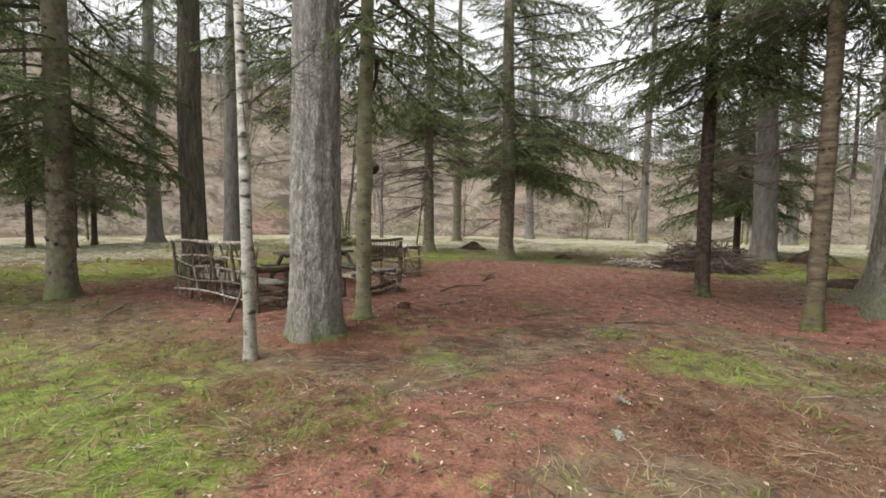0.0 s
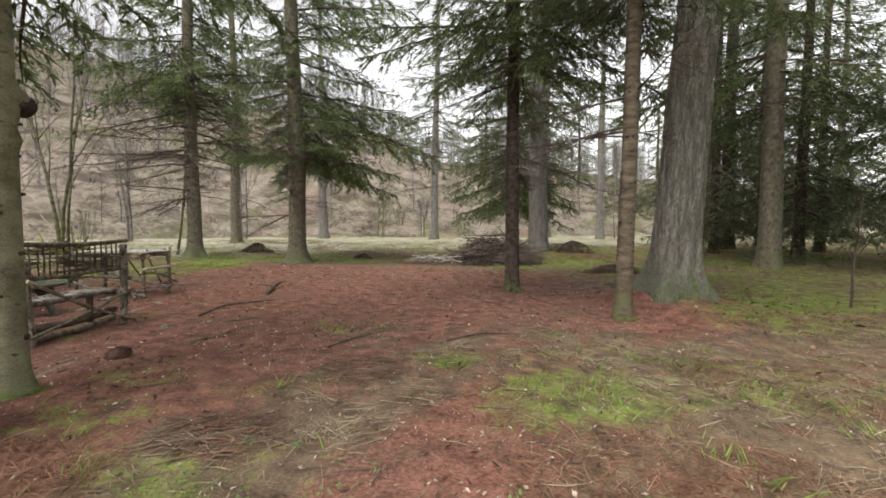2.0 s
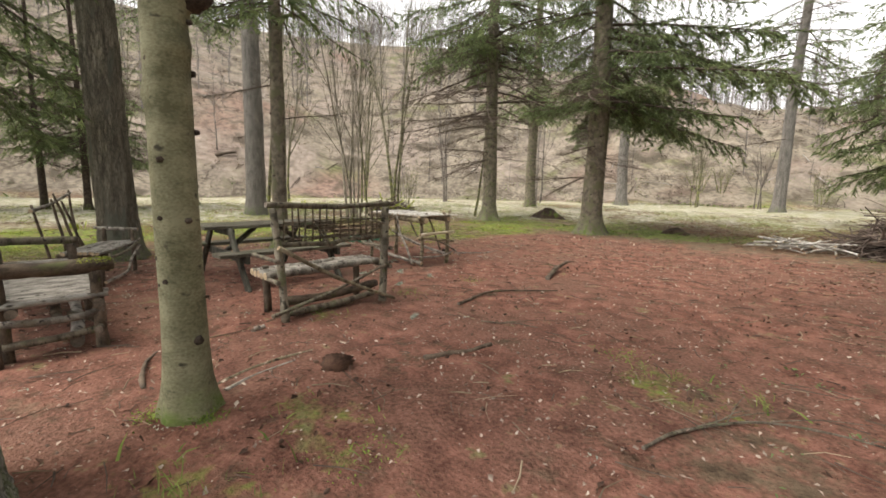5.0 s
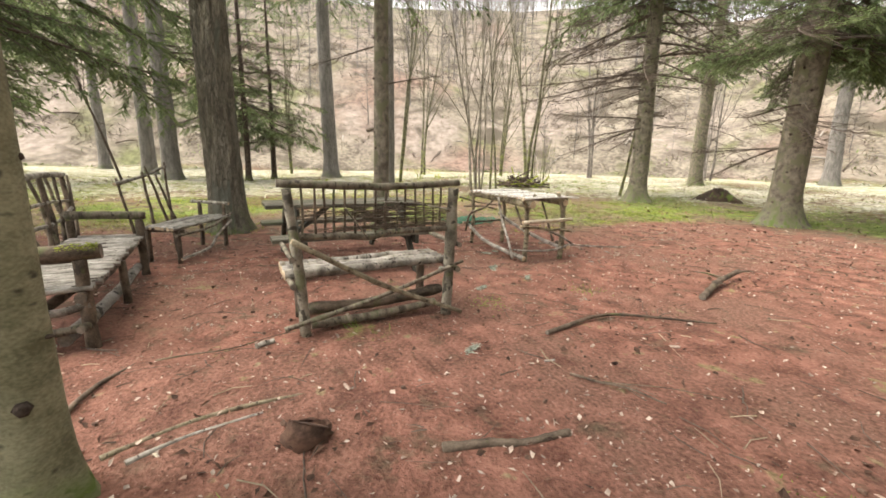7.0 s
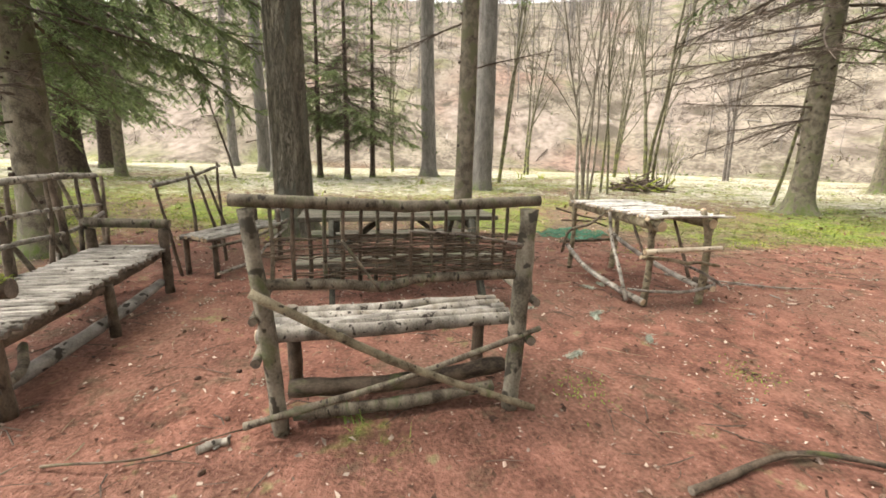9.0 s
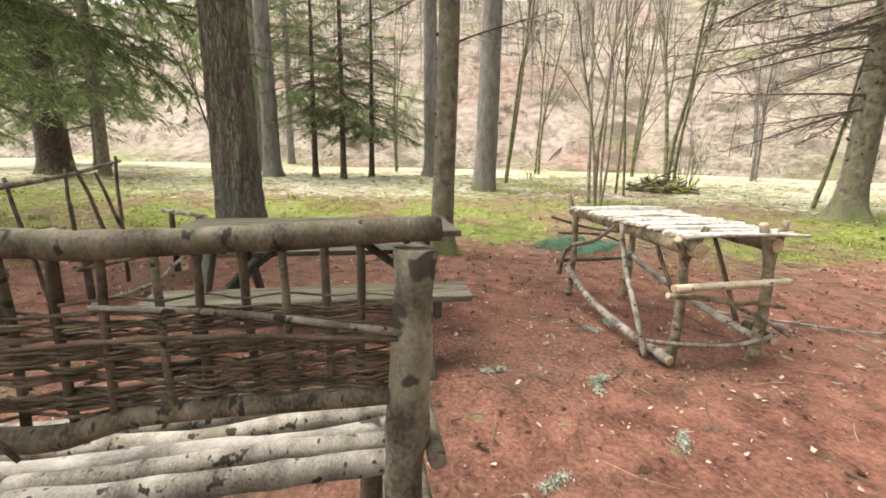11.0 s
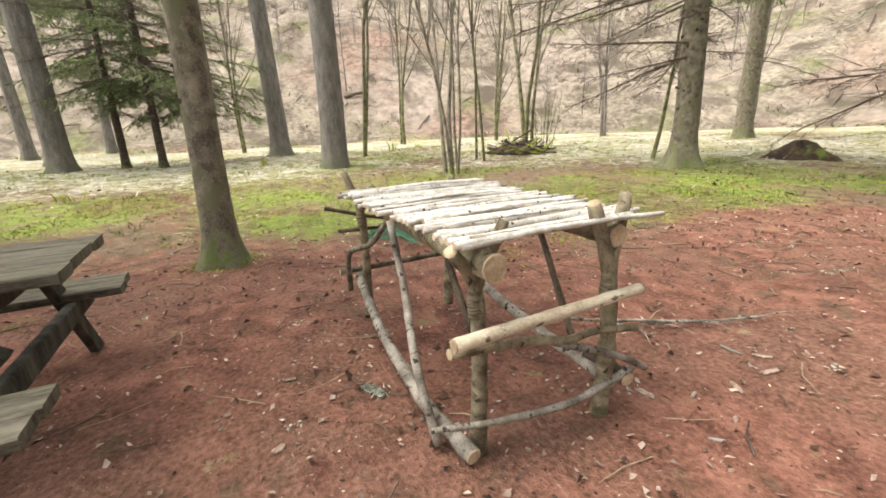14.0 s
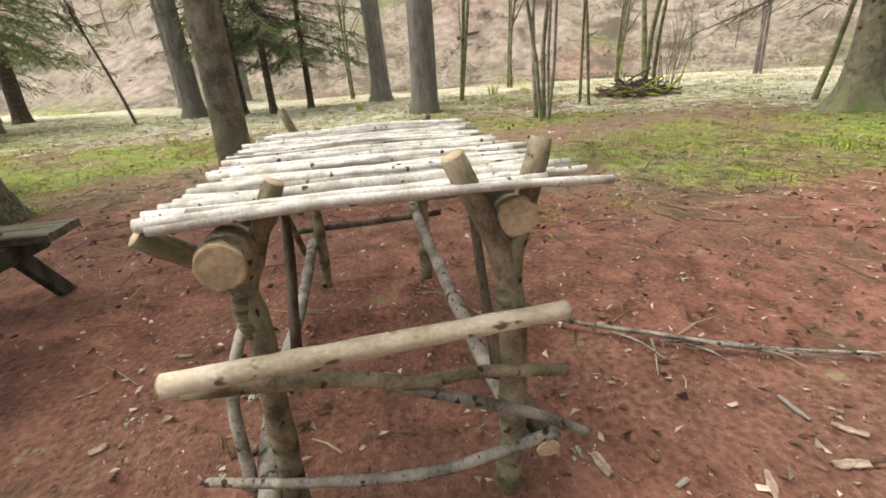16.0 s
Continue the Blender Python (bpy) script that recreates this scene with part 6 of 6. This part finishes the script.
def clumps(seed, count, box, keep, per, spread, lo, hi, width, lay):
    """Blades in combed clumps: each clump leans its own way."""
    C, g = sow(seed, count, box, keep)
    n = len(C)
    P = np.repeat(C, per, 0)
    a = np.repeat(g.uniform(0, 6.28, n), per) + g.normal(0, 0.5, n * per)
    P = P + np.stack([g.normal(0, spread, n * per), g.normal(0, spread, n * per), np.zeros(n * per)], -1)
    P[:, 2] = height(P[:, 0], P[:, 1]) + g.uniform(0, 0.012, n * per)
    L = g.uniform(lo, hi, n * per)
    up = np.clip(1 - lay + g.normal(0, 0.15, n * per), 0.02, 0.95)
    flat = np.sqrt(1 - up * up)
    d = np.stack([np.cos(a) * flat, np.sin(a) * flat, up], -1)
    w = np.stack([-np.sin(a), np.cos(a), g.normal(0, 0.4, n * per)], -1) * (width * g.uniform(0.6, 1.4, n * per))[:, None]
    mid = P + d * (L * 0.55)[:, None]
    bend = np.stack([np.cos(a + 0.6), np.sin(a + 0.6), -0.8 * up], -1)
    tip = mid + (0.6 * d + 0.4 * bend) * (L * 0.5)[:, None]
    tip[:, 2] = np.maximum(tip[:, 2], P[:, 2] + 0.003)
    V = np.stack([P - w, P + w, mid + w * 0.8, mid - w * 0.8, tip], 1).reshape(-1, 3)
    b = np.arange(n * per)[:, None] * 5
    return V, np.concatenate([b + [[0, 1, 2]], b + [[0, 2, 3]], b + [[3, 2, 4]]], 0)


EDGE = lambda x, y: (zones(x, y)[0] < 0.45) * (0.2 + 0.6 * np.clip(wave(x, y, 1.6, 23) + 0.2, 0, 1))
cover("straw", "dry straw and dead stalks among the grass", M_STRAW, 4, *clumps(4, 5600, NEAR, EDGE, 22, 0.09, 0.06, 0.26, 0.0021, 0.86), "dry grass")
cover("grass_tufts", "green grass tufts among the litter", M_GRASS, 15, *clumps(15, 3200, NEAR, lambda x, y: 0.002 + 0.8 * zones(x, y)[1] * (zones(x, y)[1] > 0.12), 20, 0.045, 0.05, 0.17, 0.002, 0.45), "grass")
cover("brown_stalks", "rust-brown dead stalks in drifts", M_BRACKEN, 16, *clumps(16, 5600, NEAR, lambda x, y: (zones(x, y)[0] < 0.5) * np.clip(wave(x, y, 1.1, 31) + 0.15, 0, 1) * 0.9, 20, 0.10, 0.05, 0.16, 0.0023, 0.80), "bracken")
cover("flat_straw", "bleached grass and litter under far trees", M_STRAW, 17, *clumps(17, 3200, MIDDLE, lambda x, y: (0.1 + 0.5 * np.clip(wave(x, y, 0.8, 32), 0, 1)) * (zones(x, y)[0] < 0.2) * (np.hypot(x + 4, y - 6) > 7), 14, 0.16, 0.1, 0.35, 0.006, 0.85), "dry grass")
P, g = sow(5, 34000, (-12, 4.5, 0, 15), lambda x, y: 0.25 + 0.4 * np.clip(wave(x, y, 1.2, 24) + 0.4, 0, 1))
cover("leaf_litter", "pale fallen leaf scraps on the earth", M_LITTER, 5, *flakes(P, g, 0.004, 0.02), "leaf litter")
P, g = sow(20, 1200, (-11, 4, 0, 14), lambda x, y: 0.5 + 0.3 * wave(x, y, 0.7, 51))
cover("bark_scraps", "pale crumpled leaf and bark scraps", M_LITTER, 20, *flakes(P, g, 0.008, 0.021, 0.014), "leaf litter")
P, g = sow(6, 34000, (-12, 4.5, 0.5, 15), lambda x, y: zones(x, y)[0] * (0.35 + 0.5 * np.clip(wave(x, y, 2.2, 25) + 0.3, 0, 1)))
cover("needle_litter", "brown spruce needle and bark litter", M_NEEDLELIT, 6, *flakes(P, g, 0.004, 0.018, 0.008), "litter")
P, g = sow(19, 24000, (-12, 4.5, 1, 15), lambda x, y: zones(x, y)[0] * (0.15 + 0.6 * np.clip(wave(x, y, 2.6, 41), 0, 1)))
cover("bark_crumbs", "dark bark crumbs and clods on red earth", M_CLOD, 19, *flakes(P, g, 0.006, 0.030, 0.016), "litter")
P, g = sow(7, 9500, (-12, 4.5, 0, 15), lambda x, y: 0.3 + 0.5 * np.clip(wave(x, y, 0.8, 26), 0, 1))
S = Soup()
for p in P:
    a, L, r = g.uniform(0, 6.28), g.uniform(0.05, 0.30), g.uniform(0.0016, 0.0046)
    d = np.array([math.cos(a), math.sin(a), g.uniform(-0.02, 0.06)]) * L
    b2 = np.array([-math.sin(a), math.cos(a), 0.05]) * L * g.uniform(-0.12, 0.12)
    V, F, _ = tube(np.array([p + [0, 0, 0.008], p + d * 0.5 + b2 + [0, 0, 0.012], p + d + [0, 0, 0.008]]), [r, r * 0.9, r * 0.5], 4, cap=False)
    S.add(V, F, int(g.uniform() < 0.35))
tagged(new("twigs", S.mesh("twigs", [M_TWIG, M_STRAW])), "thin twigs scattered over the forest floor", "twigs", kind="stuff")
P, g = sow(8, 520, (-11, 3, 3, 14), lambda x, y: zones(x, y)[0] * 0.7)
S = Soup()
for p in P:
    r, a = g.uniform(0.006, 0.014), g.uniform(0, 6.28)
    d = np.array([math.cos(a), math.sin(a), g.uniform(-0.2, 0.3)]) * r * 1.5
    c = p + [0, 0, r * 0.6]
    V, F, _ = tube(np.array([c - d, c - d * 0.4, c + d * 0.4, c + d]), [r * 0.3, r, r * 0.85, r * 0.15], 6, 0.2, g)
    S.add(V, F, 0)
tagged(new("cones", S.mesh("cones", [M_CONE])), "small brown fallen cones and clods", "cones", kind="stuff")
P, g = sow(9, 700, (-11, 4, 0, 14), lambda x, y: 0.25 + 0.3 * wave(x, y, 0.9, 27))
P = np.repeat(P, 14, 0) + g.normal(0, 0.022, (len(P) * 14, 3)) * [1, 1, 0.12]
P[:, 2] = np.maximum(P[:, 2], height(P[:, 0], P[:, 1]) + 0.002)
cover("lichen_scraps", "grey-green lichen scraps fallen from branches", M_LICHEN, 9, *flakes(P, g, 0.004, 0.011, 0.012), "lichen")

# dead bracken: drifts of curled brown fronds
DRIFTS = [(-3.45, 3.55, 0.7, 4.2), (-2.7, 2.0, 0.9, 2.8), (-4.9, 2.2, 0.8, 1.4), (0.35, 3.9, 1.1, 3.4), (-0.2, 3.5, 0.6, 2.0), (1.9, 5.9, 1.0, 1.3), (-5.0, 2.8, 0.7, 0.5), (-15.2, 6.6, 1.2, 2.2), (-13.6, 7.3, 0.5, 0.8), (-1.7, 18.2, 3.5, 2.2), (1.8, 19.4, 2.5, 1.8), (-4.3, 21.0, 3.5, 2.0),
          (-20.5, 11.6, 1.4, 0.7), (-23.5, 9.0, 1.6, 0.6), (-18.0, -0.5, 2.0, 0.6), (-12.0, 12.5, 1.0, 0.4), (5.0, 19.0, 3.0, 1.5), (-0.9, 4.6, 0.5, 0.3)]
PS = []
g = np.random.default_rng(76)
for cx, cy, r, dens in DRIFTS:
    n = int(1050 * r * dens)
    a, q = g.uniform(0, 6.28, n), np.sqrt(g.uniform(0, 1, n)) * r
    x, y = cx + q * np.cos(a), cy + q * np.sin(a) * 0.75
    PS.append(np.stack([x, y, height(x, y)], -1))
P = np.vstack(PS)
cover("dead_bracken", "rust-brown collapsed bracken drifts", M_BRACKEN, 10, *blades(P, g, 0.05, 0.17, 0.0026, 0.74), "bracken")
# lime moss hummocks and leafy plants
P, g = sow(11, 1800, (-26, -9, -3, 20), lambda x, y: 0.12 + 0.9 * np.clip(zones(x, y)[1] - 0.3, 0, 1) * (1 - zones(x, y)[2]))
P = np.repeat(P, 80, 0) + g.normal(0, 0.17, (len(P) * 80, 3)) * [1, 1, 0]
P[:, 2] = height(P[:, 0], P[:, 1])
RINGS = [(-10.33, 7.97, 0.16), (-12.45, 17.45, 0.30), (-18.7, 10.95, 0.42), (-24.2, 10.1, 0.38), (-15.6, 25.3, 0.26), (-18.4, 17.6, 0.3), (-21.6, 12.7, 0.12), (-10.85, 5.40, 0.33), (-7.75, 16.3, 0.3), (-23.4, 3.5, 0.34)]
for cx, cy, r in RINGS:
    a, q = g.uniform(0, 6.28, 420), r + np.abs(g.normal(0, 0.10, 420))
    x, y = cx + q * np.cos(a), cy + q * np.sin(a)
    P = np.vstack([P, np.stack([x, y, height(x, y)], -1)])
cover("moss", "lime green moss hummocks under the trees", M_LIME, 11, *blades(P, g, 0.015, 0.045, 0.008, 0.45), "moss")
P, g = sow(18, 420, (-6, 5, 0, 9), lambda x, y: (zones(x, y)[1] > 0.45) * 0.34 + 0.03)
P = np.repeat(P, 130, 0) + g.normal(0, 0.10, (len(P) * 130, 3)) * [1, 1, 0]
P[:, 2] = height(P[:, 0], P[:, 1])
Q = np.array([(-3.88, 3.52), (-3.95, 3.36), (-4.40, 3.28), (-4.33, 4.70), (-4.55, 4.52), (-3.86, 3.66), (1.04, 8.22), (1.2, 8.3), (-10.2, 8.1), (-10.2, 7.85)])
Q = np.repeat(Q, 220, 0) + g.normal(0, 0.055, (2200, 2))
P = np.vstack([P, np.stack([Q[:, 0], Q[:, 1], height(Q[:, 0], Q[:, 1]) + g.uniform(0, 0.05, 2200)], -1)])
cover("near_moss", "yellow-green moss cushions in the grass", M_CUSHION, 18, *blades(P, g, 0.008, 0.024, 0.004, 0.4), "moss")
P, g = sow(12, 800, (-2.5, 4.5, 1.5, 9), lambda x, y: 0.15 + 0.3 * (zones(x, y)[1] > 0.2))
P = np.repeat(P, 7, 0) + g.normal(0, 0.035, (len(P) * 7, 3)) * [1, 1, 0]
P[:, 2] = height(P[:, 0], P[:, 1]) + 0.02
cover("ground_leaves", "small green bramble and nettle leaves", M_LEAFGREEN, 12, *flakes(P, g, 0.008, 0.020, 0.04), "leaves")
# felled poles and brash bleaching on the hillside
P, g = sow(27, 900, (-75, 35, -25, 75), lambda x, y: (beyond(x, y) > 1.5) * (beyond(x, y) < 32) * 0.55)
S = Soup()
for p in P:
    a, L, r = g.uniform(0, 6.28), g.uniform(0.5, 2.6), g.uniform(0.025, 0.07)
    q = p[:2] + np.array([math.cos(a), math.sin(a)]) * L
    V, F, _ = tube(np.array([p + [0, 0, 0.12], [*((p[:2] + q) / 2), (p[2] + hz(*q)) / 2 + 0.2], [*q, hz(*q) + 0.15]]), [r, r * 0.9, r * 0.5], 5, cap=False)
    S.add(V, F, int(g.uniform() < 0.4))
tagged(new("hillside_brash", S.mesh("hillside_brash", [M_SLAT, M_TWIG])), "bleached poles and brash strewn on the hillside", "brash", kind="stuff")
# hillside scrub
SLOPE = lambda x, y: (beyond(x, y) > 0.3) * (beyond(x, y) < 42) * (0.2 + 0.7 * np.clip(wave(x, y, 0.5, 29) + 0.1, 0, 1))
P, g = sow(13, 90000, (-95, 60, -45, 110), SLOPE)
cover("hillside_scrub", "dead bracken and brush on the hillside", M_SCRUB, 13, *blades(P, g, 0.2, 0.8, 0.02, 0.55), "scrub")
cover("hillside_bushes", "bare brown brush tangles on the hillside", M_TWIG, 21, *clumps(21, 12000, (-80, 40, -30, 80), SLOPE, 16, 0.3, 0.3, 1.1, 0.011, 0.45), "brush")
cover("hillside_straw", "pale dead grass tussocks on the hillside", M_STRAW, 22, *clumps(22, 7500, (-80, 40, -30, 80), lambda x, y: SLOPE(x, y) * 0.8 + 0.0, 14, 0.25, 0.2, 0.6, 0.018, 0.6), "dry grass")
P, g = sow(14, 105000, (-60, 40, -20, 70), lambda x, y: (beyond(x, y) > -1) * (beyond(x, y) < 9) * (np.clip(wave(x, y, 0.9, 30) - 0.1, 0, 1) * 0.5 + 0.3 * (beyond(x, y) < 3.5) * np.clip(wave(x, y, 0.7, 61) + 0.5, 0, 1) + 0.8 * spot(x, y, -7, 42.5, 9, 3.5, 8) + 0.55 * spot(x, y, -30, 27, 6, 3, 50)))
cover("hillside_green", "green brambles and moss on the bank", M_BRAMBLE, 14, *blades(P, g, 0.12, 0.45, 0.035, 0.5), "brambles")
P, g = sow(23, 26000, MIDDLE, lambda x, y: (np.hypot(x + 4, y - 6) > 6) * (0.12 + 0.5 * np.clip(wave(x, y, 1.3, 71), 0, 1)))
cover("meadow_litter", "pale leaf scraps strewn over the grass", M_LITTER, 23, *flakes(P, g, 0.012, 0.038, 0.02), "leaf litter")
P, g = sow(24, 26000, MIDDLE, lambda x, y: (np.hypot(x + 4, y - 6) > 6) * (0.1 + 0.6 * np.clip(wave(x, y, 1.1, 72), 0, 1)))
cover("meadow_crumbs", "dark bark crumbs and dead leaves in the grass", M_NEEDLELIT, 24, *flakes(P, g, 0.015, 0.05, 0.025), "litter")
cover("meadow_tufts", "uneven tufts of fresh grass on the flat", M_GRASS, 25, *clumps(25, 2600, (-26, 10, -3, 24), lambda x, y: (zones(x, y)[0] < 0.3) * np.clip(0.2 + wave(x, y, 1.0, 73), 0, 1), 16, 0.09, 0.07, 0.2, 0.005, 0.4), "grass")
P, g = sow(26, 14000, (-9, 3, 3, 14), lambda x, y: zones(x, y)[0] * np.clip(wave(x, y, 1.7, 74) + 0.1, 0, 1))
cover("soil_crumbs", "pale bark and needle crumbs on red earth", M_LITTER, 26, *flakes(P, g, 0.004, 0.013, 0.012), "litter")
